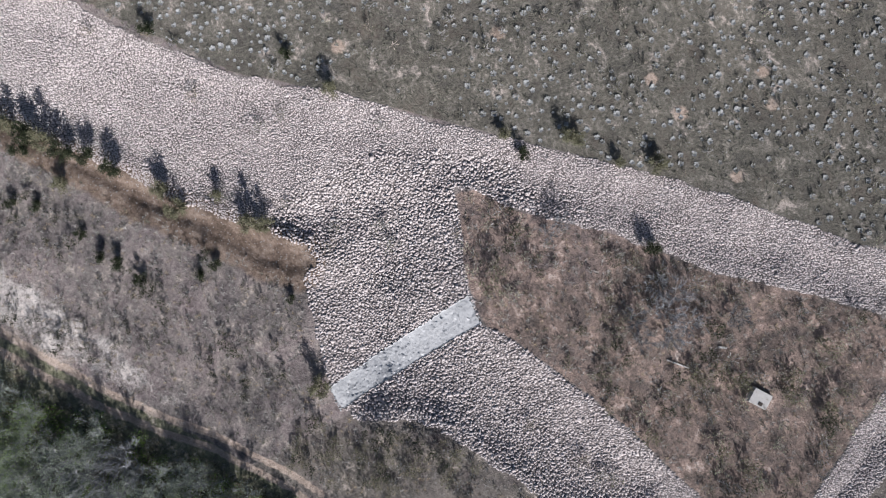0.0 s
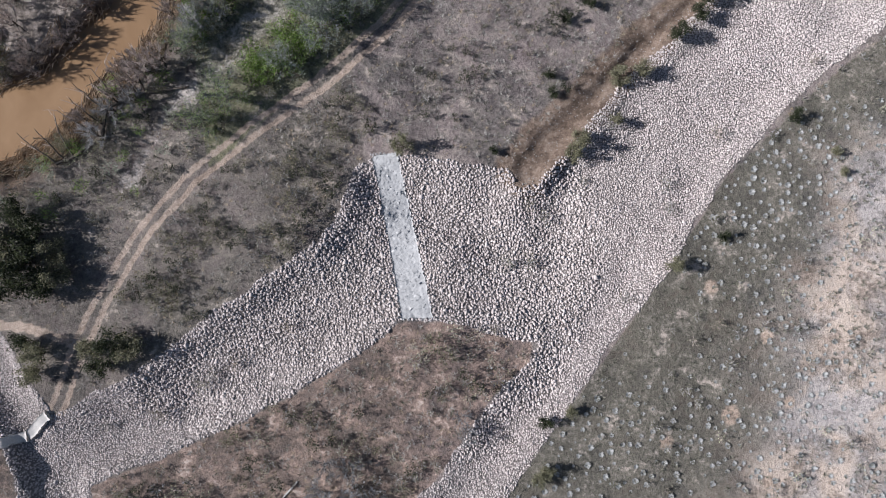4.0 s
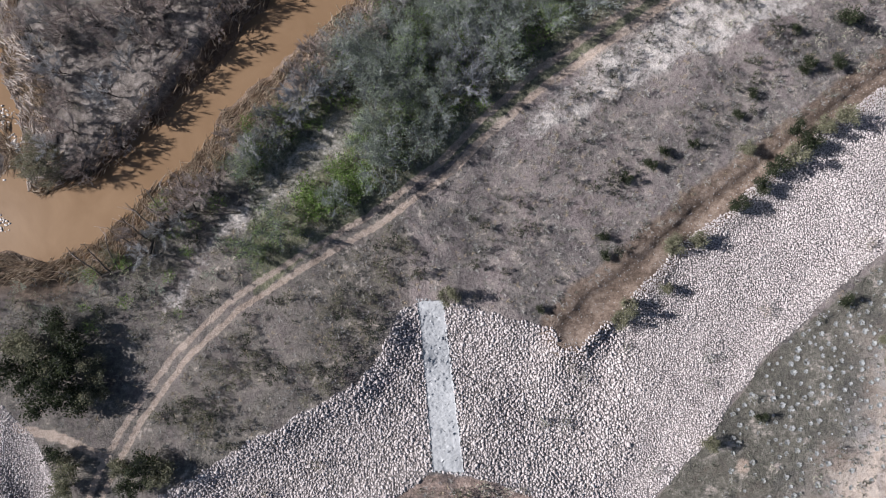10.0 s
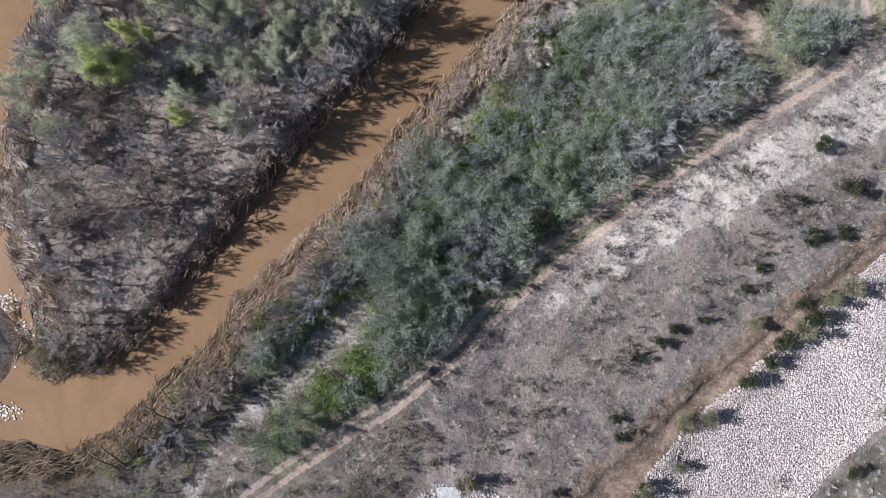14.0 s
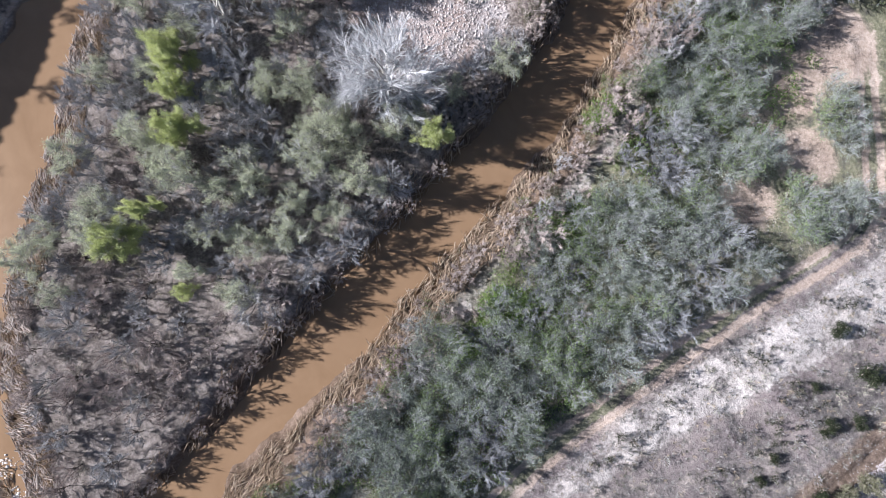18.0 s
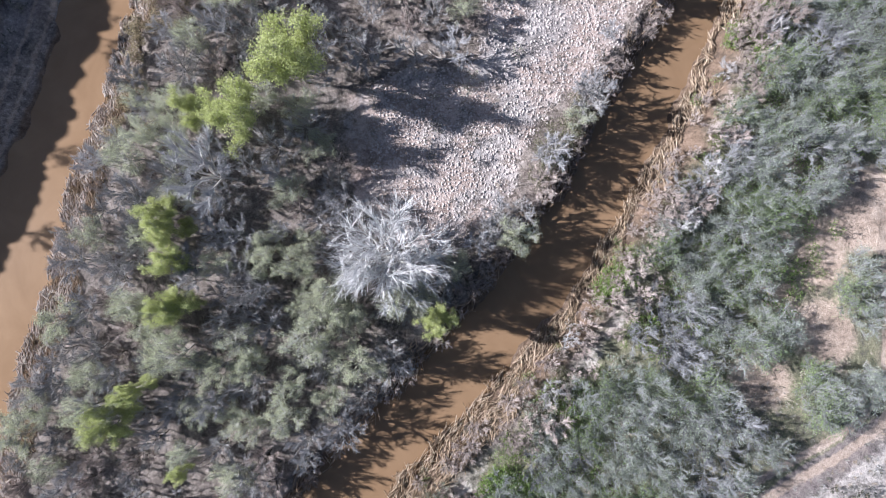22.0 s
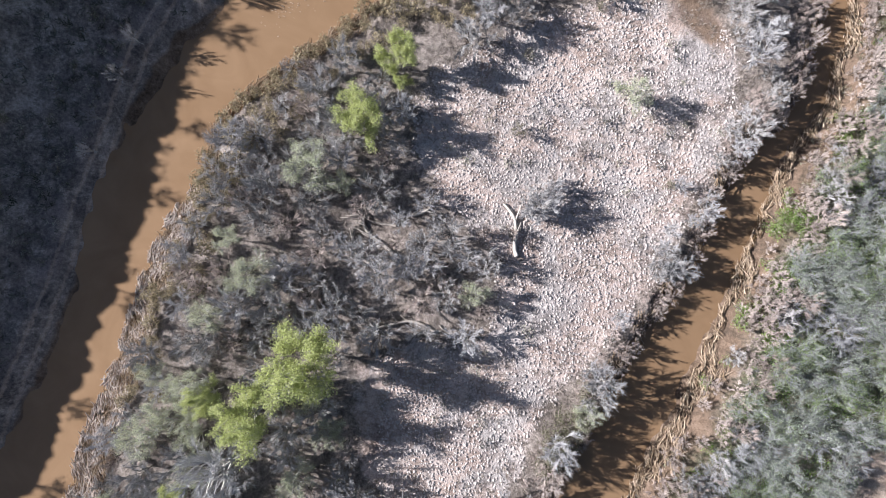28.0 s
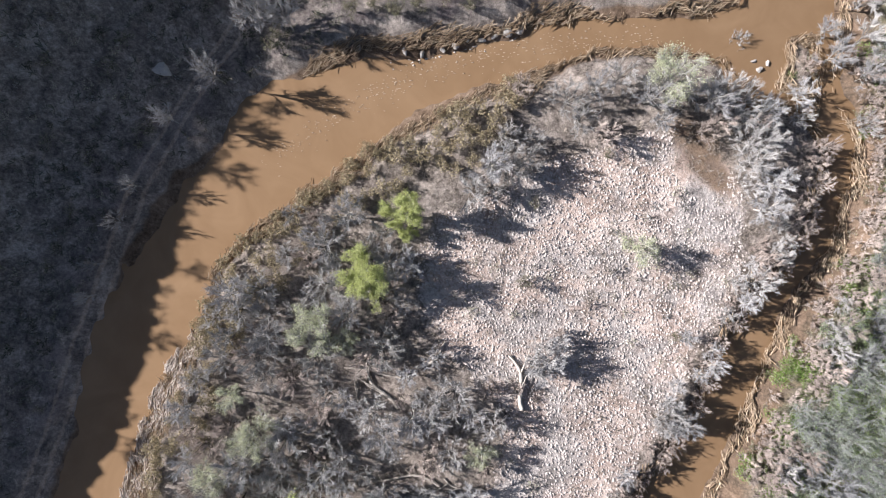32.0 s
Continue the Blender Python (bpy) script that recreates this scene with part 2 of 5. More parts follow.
WEST_TRACK = [(-21.1, 149.1), (-25.7, 143.1), (-28.9, 138.7), (-33.4, 130.9), (-37.3, 124.3), (-40.6, 115.7), (-43.8, 107.4), (-45.8, 99.2), (-48.7, 89.9), (-53.0, 78.1)]
GRAVEL_BAR = [(-0.4, 70.7), (-5.2, 71.3), (-9.6, 75.5), (-10.8, 82.2), (-10.5, 88.0), (-6.0, 91.0), (2.8, 91.0), (4.5, 94.7), (4.9, 99.8), (0.4, 105.0), (-2.5, 107.5), (-4.5, 112.5), (-4.5, 118.0), (-2.4, 121.5), (2.1, 124.0), (8.5, 127.4), (16.9, 130.7), (24.8, 132.2), (31.3, 128.3), (32.6, 121.8), (32.5, 115.9), (29.1, 109.4), (25.1, 102.3), (21.2, 96.0), (17.3, 89.8), (11.6, 85.6), (7.9, 80.2), (7.6, 77.2), (4.5, 73.6)]
PALE_BAND = [(51.5, 52.3), (37.2, 44.9), (27.6, 40.8), (20.4, 36.7), (14.1, 33.0), (7.8, 29.2), (4.6, 23.9), (8.2, 25.1), (14.9, 29.0), (24.4, 33.8), (33.9, 37.3), (50.7, 45.0)]
MEADOW_EDGE = [(-26.0, -57.7), (-16.0, -43.0), (1.5, -27.7), (8.7, -20.3), (23.3, -5.6), (31.7, 3.4), (40.5, 9.5), (46.1, 13.2), (74.6, 27.6)]
THICKET_EDGE = [(-56.8, -7.6), (-43.9, -1.0), (-34.7, -4.0), (-27.8, 5.6), (-15.2, 14.7), (-0.1, 24.0), (14.1, 34.5), (30.0, 44.4), (49.3, 54.5)]
CLEARINGS = [(39.3, 69.5, 4.4), (32.6, 56.6, 3.4), (45.5, 74.3, 5.2), (40.1, 61.1, 3.8), (37.1, 79.0, 2.2), (35.4, 65.2, 2.6)]
BARE_SPOTS = [(28.0, -7.2, 0.7), (32.7, -12.9, 0.7), (27.8, -19.8, 0.95), (30.5, -26.8, 0.7), (21.0, -21.4, 0.75), (33.8, -19.5, 0.6), (24.6, -29.4, 0.75), (9.7, -31.7, 0.7), (5.5, -32.6, 0.7), (-2.4, -34.3, 0.6), (5.1, -41.5, 0.6), (1.9, -40.5, 0.6)]
BARE_BANKS = [[(-28.9, 10.8), (-27.2, 12.8), (-25.2, 15.5), (-23.2, 17.9), (-20.8, 19.8), (-17.8, 22.0), (-15.0, 23.9), (-12.6, 26.1), (-10.7, 28.3)], [(1.2, 46.8), (3.9, 51.4), (5.6, 54.2)], [(13.4, 58.6), (18.0, 63.8), (20.8, 68.1)], [(26.6, 81.8), (30.3, 86.9), (33.9, 92.5)]]
ISLE_MID_Y, ISLE_MID_X = [24, 40, 60, 80, 100, 120, 133], [-41, -34, -22, -10, -2, 12, 46]
NORTH_SHELF = [(-14, 142.6), (-4, 142.6), (8.9, 145.2), (28, 147.5)]
WEIR = [(-3.4, 10.4), (-0.9, 10.4), (0.4, -6.3), (-2.6, -5.9)]


def broad(x, y):
    """The broad lie of the land: a faint swell along the valley, falling northward."""
    a = np.abs(x)
    q = np.where(a < 46, a * a, 2116 + 920 * (1 - np.exp(-(np.maximum(a, 46) - 46) / 10))) / 2500
    u, v = 0.8 * np.tanh(x / 40), np.tanh((y - 60) / 60)
    return 1.371 - 0.159 * u - 1.419 * q - 6.323 * v + 0.158 * u * v + 0.099 * q * v


def edge_distance(x, y, line, closed=True):
    best = np.full(x.shape, 1e9)
    pts = line + line[:1] if closed else line
    for (ax, ay), (bx, by) in zip(pts, pts[1:]):
        dx, dy = bx - ax, by - ay
        t = np.clip(((x - ax) * dx + (y - ay) * dy) / (dx * dx + dy * dy), 0, 1)
        best = np.minimum(best, (x - ax - t * dx) ** 2 + (y - ay - t * dy) ** 2)
    return np.sqrt(best)


def inside(x, y, poly):
    odd = np.zeros(x.shape, bool)
    for (ax, ay), (bx, by) in zip(poly, poly[1:] + poly[:1]):
        if ay != by:
            odd ^= ((ay > y) != (by > y)) & (x < (bx - ax) * (y - ay) / (by - ay) + ax)
    return odd


def depth_in(x, y, poly):
    """Metres inside the outline; negative outside."""
    return np.where(inside(x, y, poly), 1, -1) * edge_distance(x, y, poly)


def line_y(x, line):
    return np.interp(x, [p[0] for p in line], [p[1] for p in line])


def step(a, b, v):
    t = np.clip((v - a) / (b - a), 0, 1)
    return t * t * (3 - 2 * t)


WAVES = np.random.RandomState(5)
WAVE_SET = [(WAVES.uniform(-1.0, 1.5) * k, WAVES.uniform(-1.0, 1.5) * k, WAVES.uniform(0.1, 6.7), 1 / k) for k in (0.15, 0.2, 0.3, 0.45, 0.6, 0.9, 1.3, 1.8, 2.4) for _ in range(3)]


def rough_ground(x, y):
    return sum(a * np.sin(x * kx + y * ky + p) for kx, ky, p, a in WAVE_SET) * 0.02


def wobble(x, y, s=0.7):
    """Breaks straight outlines."""
    return s * (np.sin(x * 1.1 + 1.7 * np.sin(y * 0.6)) + np.sin(y * 1.3 + 1.3 * np.sin(x * 0.8 + 2)) + 0.6 * np.sin(2.9 * x + 2.3 * y)) / 2.6


def land(x, y):
    """All that is known of the ground at the points: its height and its cover."""
    x, y = np.asarray(x, float), np.asarray(y, float)
    w = wobble(x, y)
    wet = depth_in(x, y, WATER)
    for bar in (ISLAND, SNAG_BAR, LEFT_BAR):
        wet = np.minimum(wet, -depth_in(x, y, bar))
    wet = wet + 0.6 * w
    rip = np.minimum(depth_in(x, y, RIPRAP), -depth_in(x, y, PENINSULA)) + 0.35 * w
    seep = depth_in(x, y, SEEP) + 0.3 * w
    road = np.minimum(edge_distance(x, y, ROAD, False), np.minimum(edge_distance(x, y, ROAD_FORK, False) + 0.5, edge_distance(x, y, SPUR, False) + 1.1)) + 0.12 * w
    track = edge_distance(x, y, WEST_TRACK, False)
    bar = depth_in(x, y, GRAVEL_BAR) + 1.2 * w
    isle = depth_in(x, y, ISLAND)
    z = broad(x, y) + rough_ground(x, y)
    fall = np.where((isle > -2) & (x > np.interp(y, ISLE_MID_Y, ISLE_MID_X)), 2.0, 4.0)
    z = z - 1.5 * (1 - step(0, 1, (-wet + 0.2) / (fall + 0.2))) - step(0, 2.5, wet) * 1.4
    z = z - 0.45 * step(0, 3.0, rip) - 0.45 * step(0, 1.2, seep)
    z = z - 0.12 * (1 - step(0.8, 1.6, road)) - 0.1 * (1 - step(0.9, 1.6, track))
    rim = edge_distance(x, y, RIPRAP[:13], False)
    z = z - 0.85 * step(-0.5, 6.0, rim) * step(13, 5, rim) * step(0, 1.5, rip) * step(24, 12, x)
    west = np.where(inside(x, y, WATER), -1, 1) * edge_distance(x, y, NORTH_WEST_BANK, False)
    hill = step(5, 44, np.where(wet < 0, west, 0)) * (23.1 + 0.25 * np.sin(0.61 * y + 1) + 0.2 * np.sin(1.43 * y + 2 * np.sin(0.37 * y)) + 0.2 * np.sin(2.61 * y + 2.2 * np.sin(0.53 * y)) + 0.2 * np.sin(4.3 * y + 3 * np.sin(0.71 * y))) * step(40, 80, y) * step(14, 30, -x)
    z = z + hill
    return {"z": z, "wet": wet, "rip": rip, "seep": seep, "road": road, "track": track, "bar": bar, "isle": isle, "west": west,
            "pale": depth_in(x, y, PALE_BAND) + 0.6 * w, "east": edge_distance(x, y, SOUTH_EAST_BANK, False), "bank": np.interp(x, [-24, -16, 30], [0.9, 2.0, 1.2]) - np.min([edge_distance(x, y, k, False) for k in BARE_BANKS], axis=0) + w}


def height(x, y):
    return land(np.atleast_1d(x), np.atleast_1d(y))["z"]


# ---- meshes ----
def mesh_of(name, verts, faces, material):
    me = bpy.data.meshes.new(name)
    me.from_pydata([tuple(v) for v in verts], [], faces)
    me.materials.append(material)
    me.update()
    return me


def grid_mesh(name, xs, ys, zf, material, smooth=True):
    gx, gy = np.meshgrid(xs, ys)
    gz = zf(gx, gy)
    nx, ny = len(xs), len(ys)
    i = np.arange(nx * ny).reshape(ny, nx)
    q = np.stack([i[:-1, :-1], i[:-1, 1:], i[1:, 1:], i[1:, :-1]], -1).reshape(-1, 4)
    me = bpy.data.meshes.new(name)
    me.vertices.add(nx * ny)
    me.vertices.foreach_set("co", np.stack([gx, gy, gz], -1).ravel())
    me.loops.add(q.size)
    me.loops.foreach_set("vertex_index", q.ravel().astype(np.int32))
    me.polygons.add(len(q))
    me.polygons.foreach_set("loop_start", np.arange(0, q.size, 4, dtype=np.int32))
    me.update(calc_edges=True)
    if smooth:
        me.polygons.foreach_set("use_smooth", np.ones(len(q), bool))
    me.materials.append(material)
    return me, gx, gy


def fast_mesh(name, verts, quads, material):
    """A mesh from arrays; quads of four indices."""
    me = bpy.data.meshes.new(name)
    me.vertices.add(len(verts))
    me.vertices.foreach_set("co", np.ascontiguousarray(verts, np.float32).ravel())
    me.loops.add(quads.size)
    me.loops.foreach_set("vertex_index", np.ascontiguousarray(quads, np.int32).ravel())
    me.polygons.add(len(quads))
    me.polygons.foreach_set("loop_start", np.arange(0, quads.size, quads.shape[1], dtype=np.int32))
    me.update(calc_edges=True)
    me.validate()
    me.materials.append(material)
    return me


def part(name, me, parent, label=""):
    ob = new(name, me)
    ob.parent = parent
    if label:
        tagged(ob, label)
    return ob


# ---- ground ----
def ground_material():
    m, nt, b = shader("ground", 0.95, 0.1)
    def field(name):
        a = nt.nodes.new("ShaderNodeAttribute")
        a.attribute_name = name
        return a.outputs["Fac"]
    big = noise_node(nt, 0.07, 5, 0.6)
    mid = noise_node(nt, 0.45, 6, 0.65, distort=0.6)
    fine = noise_node(nt, 2.6, 6, 0.75)
    grain = noise_node(nt, 9.0, 4, 0.75)
    def masked(col, name, over, sharp=0.5, ragged=0.5):
        f = calc(nt, "ADD", field(name), calc(nt, "MULTIPLY", calc(nt, "SUBTRACT", mid, 0.5), ragged * 2))
        f = calc(nt, "ADD", f, calc(nt, "MULTIPLY", calc(nt, "SUBTRACT", fine, 0.5), ragged))
        f = calc(nt, "ADD", calc(nt, "MULTIPLY", calc(nt, "SUBTRACT", f, 0.5), 1 / sharp), 0.5, True)
        return mixc(nt, f, col, over)
    def tones(a, c, d):
        v = calc(nt, "ADD", calc(nt, "MULTIPLY", mid, 0.5), calc(nt, "MULTIPLY", fine, 0.5))
        return ramp(nt, v, [(0.38, a), (0.49, c), (0.61, d)])
    blotch = noise_node(nt, 0.16, 6, 0.62, distort=0.8)
    col = mixc(nt, calc(nt, "ADD", calc(nt, "MULTIPLY", calc(nt, "SUBTRACT", blotch, 0.5), 5.0), 0.5, True), tones((0.06, 0.055, 0.055), (0.15, 0.137, 0.136), (0.30, 0.27, 0.266)), tones((0.15, 0.125, 0.122), (0.31, 0.265, 0.258), (0.50, 0.435, 0.42)))
    col = masked(col, "scrub", tones((0.065, 0.066, 0.05), (0.135, 0.128, 0.102), (0.26, 0.235, 0.205)), 0.6, 0.7)
    col = masked(col, "meadow", mixc(nt, calc(nt, "ADD", calc(nt, "MULTIPLY", calc(nt, "SUBTRACT", blotch, 0.52), 5.0), 0.5, True), tones((0.105, 0.101, 0.094), (0.20, 0.19, 0.178), (0.33, 0.312, 0.297)), tones((0.18, 0.15, 0.125), (0.32, 0.27, 0.235), (0.50, 0.43, 0.38))), 0.4, 0.4)
    col = masked(col, "dusty", mixc(nt, calc(nt, "ADD", calc(nt, "MULTIPLY", calc(nt, "SUBTRACT", blotch, 0.5), 6.0), 0.5, True), tones((0.20, 0.187, 0.182), (0.38, 0.355, 0.348), (0.55, 0.52, 0.51)), tones((0.26, 0.215, 0.18), (0.46, 0.39, 0.335), (0.62, 0.54, 0.478))), 0.6, 0.8)
    col = masked(col, "undergrowth", tones((0.075, 0.085, 0.05), (0.175, 0.182, 0.115), (0.33, 0.305, 0.225)), 0.6, 0.9)
    col = masked(col, "lush", tones((0.05, 0.05, 0.04), (0.13, 0.125, 0.104), (0.28, 0.26, 0.23)), 0.6, 0.9)
    col = masked(col, "redsoil", tones((0.09, 0.07, 0.06), (0.23, 0.17, 0.143), (0.44, 0.335, 0.285)), 0.7, 0.8)
    col = masked(col, "pale", tones((0.18, 0.165, 0.155), (0.45, 0.415, 0.39), (0.70, 0.66, 0.625)), 0.6, 0.95)
    col = masked(col, "litter", tones((0.09, 0.078, 0.07), (0.235, 0.205, 0.184), (0.45, 0.405, 0.37)), 0.5, 0.6)
    col = masked(col, "bar", mixc(nt, calc(nt, "ADD", calc(nt, "MULTIPLY", calc(nt, "SUBTRACT", blotch, 0.48), 7.0), 0.5, True), tones((0.15, 0.138, 0.133), (0.36, 0.335, 0.325), (0.60, 0.565, 0.55)), tones((0.24, 0.185, 0.16), (0.45, 0.37, 0.33), (0.66, 0.58, 0.54))), 0.4, 0.7)
    col = masked(col, "clearing", tones((0.24, 0.19, 0.155), (0.41, 0.33, 0.27), (0.55, 0.46, 0.39)), 0.6, 0.9)
    col = masked(col, "rip", tones((0.13, 0.117, 0.112), (0.21, 0.192, 0.186), (0.31, 0.285, 0.275)), 0.2, 0.2)
    col = masked(col, "seep", tones((0.085, 0.065, 0.05), (0.175, 0.132, 0.105), (0.31, 0.25, 0.205)), 0.5, 0.5)
    col = masked(col, "road", tones((0.27, 0.215, 0.175), (0.41, 0.335, 0.28), (0.54, 0.455, 0.39)), 0.35, 0.22)
    col = masked(col, "mud", tones((0.09, 0.062, 0.042), (0.17, 0.122, 0.088), (0.28, 0.21, 0.16)), 0.4, 0.4)
    col = mixc(nt, 0.85, col, ramp(nt, grain, [(0.25, (0.45, 0.45, 0.45)), (0.5, (1, 1, 1)), (0.78, (1.5, 1.48, 1.45))]), "MULTIPLY")
    col = mixc(nt, 0.5, col, ramp(nt, big, [(0.3, (0.78, 0.79, 0.8)), (0.7, (1.18, 1.16, 1.14))]), "MULTIPLY")
    nt.links.new(col, b.inputs["Base Color"])
    relief(nt, b, calc(nt, "ADD", fine, calc(nt, "MULTIPLY", grain, 0.6)), 0.7, 0.25)
    return m


def spaced(lo, hi, stepsize, far, outer):
    """Even steps within, then ever wider ones out to the horizon."""
    inner = list(np.arange(lo, hi + 1e-6, stepsize))
    right, left, s = [inner[-1]], [inner[0]], stepsize
    while right[-1] < far:
        s = min(s * 1.35, outer)
        right.append(right[-1] + s)
        left.append(left[-1] - s)
    return np.array(left[:0:-1] + inner + right[1:])


GX, GY = spaced(-72, 66, 0.36, 900, 120), spaced(-58, 166, 0.36, 1000, 120)
gm, gx, gy = grid_mesh("ground", GX, GY, lambda x, y: land(x, y)["z"], ground_material())
F = land(gx, gy)
meadow = gy < line_y(gx, MEADOW_EDGE)
thick = (~meadow) & (gx < 60) & (gx > np.interp(gy, [60, 150], [-20, 40])) & (F["isle"] < 0) & (gy > line_y(gx, THICKET_EDGE)) & (gx > -60)
clear = np.max([r - np.hypot(gx - cx, gy - cy) for cx, cy, r in CLEARINGS], axis=0)
pen = depth_in(gx, gy, PENINSULA)
rut = F["road"] * np.interp(gx, [-12, 12], [1.15, 0.85])
masks = {
    "scrub": np.where((~meadow) & (gx < -4) & (gy < 24), 0.55, 0.35),
    "meadow": meadow * 1.0,
    "dusty": np.where(meadow, step(9, 21, -F["rip"] + 0.22 * (gx - 24) + 0.16 * (gy + 12) + 4 * wobble(gx * 0.3, gy * 0.3)) * 0.8, 0),
    "lush": np.where(meadow, step(22, 9, -F["rip"] + 0.22 * (gx - 24) + 0.16 * (gy + 12) + 4 * wobble(gx * 0.3, gy * 0.3)) * 0.8, 0),
    "undergrowth": thick * 0.75,
    "redsoil": np.where(pen > 0, 0.62, 0) + np.where((gy < -12) & (gx < -38) & (F["rip"] < 0), 0.6, 0),
    "pale": np.maximum(0.5 * step(-0.4, 0.6, F["bank"]), np.maximum(np.interp(gx, [7, 24], [0.3, 1.0]) * step(-0.9, 0.9, F["pale"]), 0.62 * step(1.2, -0.6, np.abs(gy - line_y(gx, NORTH_SHELF)) - 1.2) * (gx > -14) * (gx < 28))),
    "litter": step(0, 3, F["isle"]) * 1.0 + 0.7 * step(3, 8, F["west"]) * (gx < 2) * (gy > 60) + step(5, 1, -F["wet"]) * 0.8 * (F["wet"] < 0),
    "bar": step(-1.5, 2.0, F["bar"]),
    "clearing": np.maximum(step(-1, 1.5, clear), np.max([step(-0.25, 0.3, q - np.hypot(gx - cx, gy - cy)) for cx, cy, q in BARE_SPOTS], axis=0)),
    "rip": step(-0.4, 0.4, F["rip"]),
    "seep": step(-2.0, -0.3, F["seep"]),
    "road": np.maximum(np.maximum(1.0 - step(0.2, 0.46, np.abs(rut - 0.75)), np.where(rut < 1.0, 0.25, np.interp(gx, [-8, 10], [0.0, 0.4]) * (1 - step(1.3, 2.4, rut + 0.8 * wobble(gx * 1.7, gy * 1.7))))), 0.62 * (1 - step(0.15, 0.45, np.abs(F["track"] - 0.75)))),
    "mud": np.maximum(0.66 * step(-1.5, 2.0, 3.4 - np.hypot(gx - 27.7 + 0.5 * (gy - 129), (gy - 129) * 0.6) + wobble(gx, gy)), np.maximum(step(-1.6, -0.2, F["wet"]), 0.7 * step(7, 2, F["east"]) * (F["wet"] < 0))),
}
for key, val in masks.items():
    at = gm.attributes.new(key, "FLOAT", "POINT")
    at.data.foreach_set("value", np.clip(val, 0, 1).astype(np.float32).ravel())
ground = tagged(new("ground", gm), "dry valley floor of tan soil, scrub litter and dirt tracks", "ground", kind="structure")


def water_material():
    m, nt, b = shader("muddy_water", 0.16, 0.12)
    b.inputs["Diffuse Roughness"].default_value = 0.0
    n = noise_node(nt, 0.12, 5, 0.6, distort=1.5)
    col = ramp(nt, n, [(0.3, (0.20, 0.128, 0.073)), (0.7, (0.245, 0.162, 0.096))])
    nt.links.new(col, b.inputs["Base Color"])
    relief(nt, b, noise_node(nt, 1.4, 4, 0.6, distort=1.0), 0.07, 0.1)
    return m


wm, _, _ = grid_mesh("water", np.arange(-84, 62, 2.0), np.arange(8, 182, 2.0), lambda x, y: broad(x, y) - 1.45, water_material())
tagged(new("water", wm), "opaque brown muddy river water between brushy banks", "water", kind="structure")


# ---- stones ----
BOX = np.array([(-1, -1, -1), (1, -1, -1), (1, 1, -1), (-1, 1, -1), (-1, -1, 1), (1, -1, 1), (1, 1, 1), (-1, 1, 1)], float)
BOXQ = np.array([(0, 3, 2, 1), (4, 5, 6, 7), (0, 1, 5, 4), (1, 2, 6, 5), (2, 3, 7, 6), (3, 0, 4, 7)])


def stone_field(name, pts, sizes, material, seed, sink=0.2):
    r = np.random.RandomState(seed)
    n = len(pts)
    z = height(pts[:, 0], pts[:, 1])
    v = BOX[None] * 0.5 * r.uniform(0.5, 1.2, (n, 8, 3))
    v[:, 4:, :2] *= 0.72
    v = v * (sizes[:, None, None] * np.stack([r.uniform(0.8, 1.3, n), r.uniform(0.7, 1.0, n), r.uniform(0.36, 0.66, n)], -1)[:, None])
    a, tx, ty = r.uniform(0, 6.28, n), r.normal(0, 0.16, n), r.normal(0, 0.16, n)
    v[..., 2] += v[..., 0] * tx[:, None] + v[..., 1] * ty[:, None]
    c, s = np.cos(a)[:, None], np.sin(a)[:, None]
    x, y = v[..., 0] * c - v[..., 1] * s, v[..., 0] * s + v[..., 1] * c
    v = np.stack([x + pts[:, :1], y + pts[:, 1:2], v[..., 2] + z[:, None] + sizes[:, None] * sink], -1)
    q = (BOXQ[None, 1:] + 8 * np.arange(n)[:, None, None]).reshape(-1, 4)
    return fast_mesh(name, v.reshape(-1, 3), q, material)


def scatter(n, x0, x1, y0, y1, seed, keep):
    r = np.random.RandomState(seed)
    p = np.stack([r.uniform(x0, x1, n), r.uniform(y0, y1, n)], -1)
    return p[keep(p[:, 0], p[:, 1], land(p[:, 0], p[:, 1]))]


def jittered(x0, x1, y0, y1, s, seed, keep):
    r = np.random.RandomState(seed)
    px, py = np.meshgrid(np.arange(x0, x1, s), np.arange(y0, y1, s))
    p = np.stack([px.ravel(), py.ravel()], -1) + r.uniform(-0.42 * s, 0.42 * s, (px.size, 2))
    return p[keep(p[:, 0], p[:, 1], land(p[:, 0], p[:, 1]))]


rp = jittered(-56, 56, -54, 36, 0.245, 11, lambda x, y, f: (f["rip"] > 0.0) & ~inside(x, y, WEIR) & (np.hypot(x + 8, (y - 1) * 1.2) + 2 * wobble(x, y) < 26))
rr = np.random.RandomState(12)
tagged(new("riprap", stone_field("riprap", rp, rr.uniform(0.17, 0.34, len(rp)) * np.where(rr.rand(len(rp)) < 0.05, 1.4, 1), STONE, 13, 0.07)), "coarse pale grey riprap stones lining the channel by the weir", "riprap", kind="stuff")
rp = jittered(-56, 56, -54, 36, 0.185, 84, lambda x, y, f: (f["rip"] > 0.0) & (np.hypot(x + 8, (y - 1) * 1.2) + 2 * wobble(x, y) >= 26))
rr = np.random.RandomState(85)
tagged(new("riprap", stone_field("riprap", rp, rr.uniform(0.14, 0.24, len(rp)) * np.where(rr.rand(len(rp)) < 0.05, 1.5, 1), STONE, 86, 0.02)), "fine pale pinkish riprap stones on the open channel bed", "riprap", kind="stuff")
cp = scatter(46000, -8, 40, 72, 140, 14, lambda x, y, f: (f["bar"] > 0) & (f["wet"] < -1) & (np.hypot(x - 27.7, (y - 129) * 0.7) > 3.4))
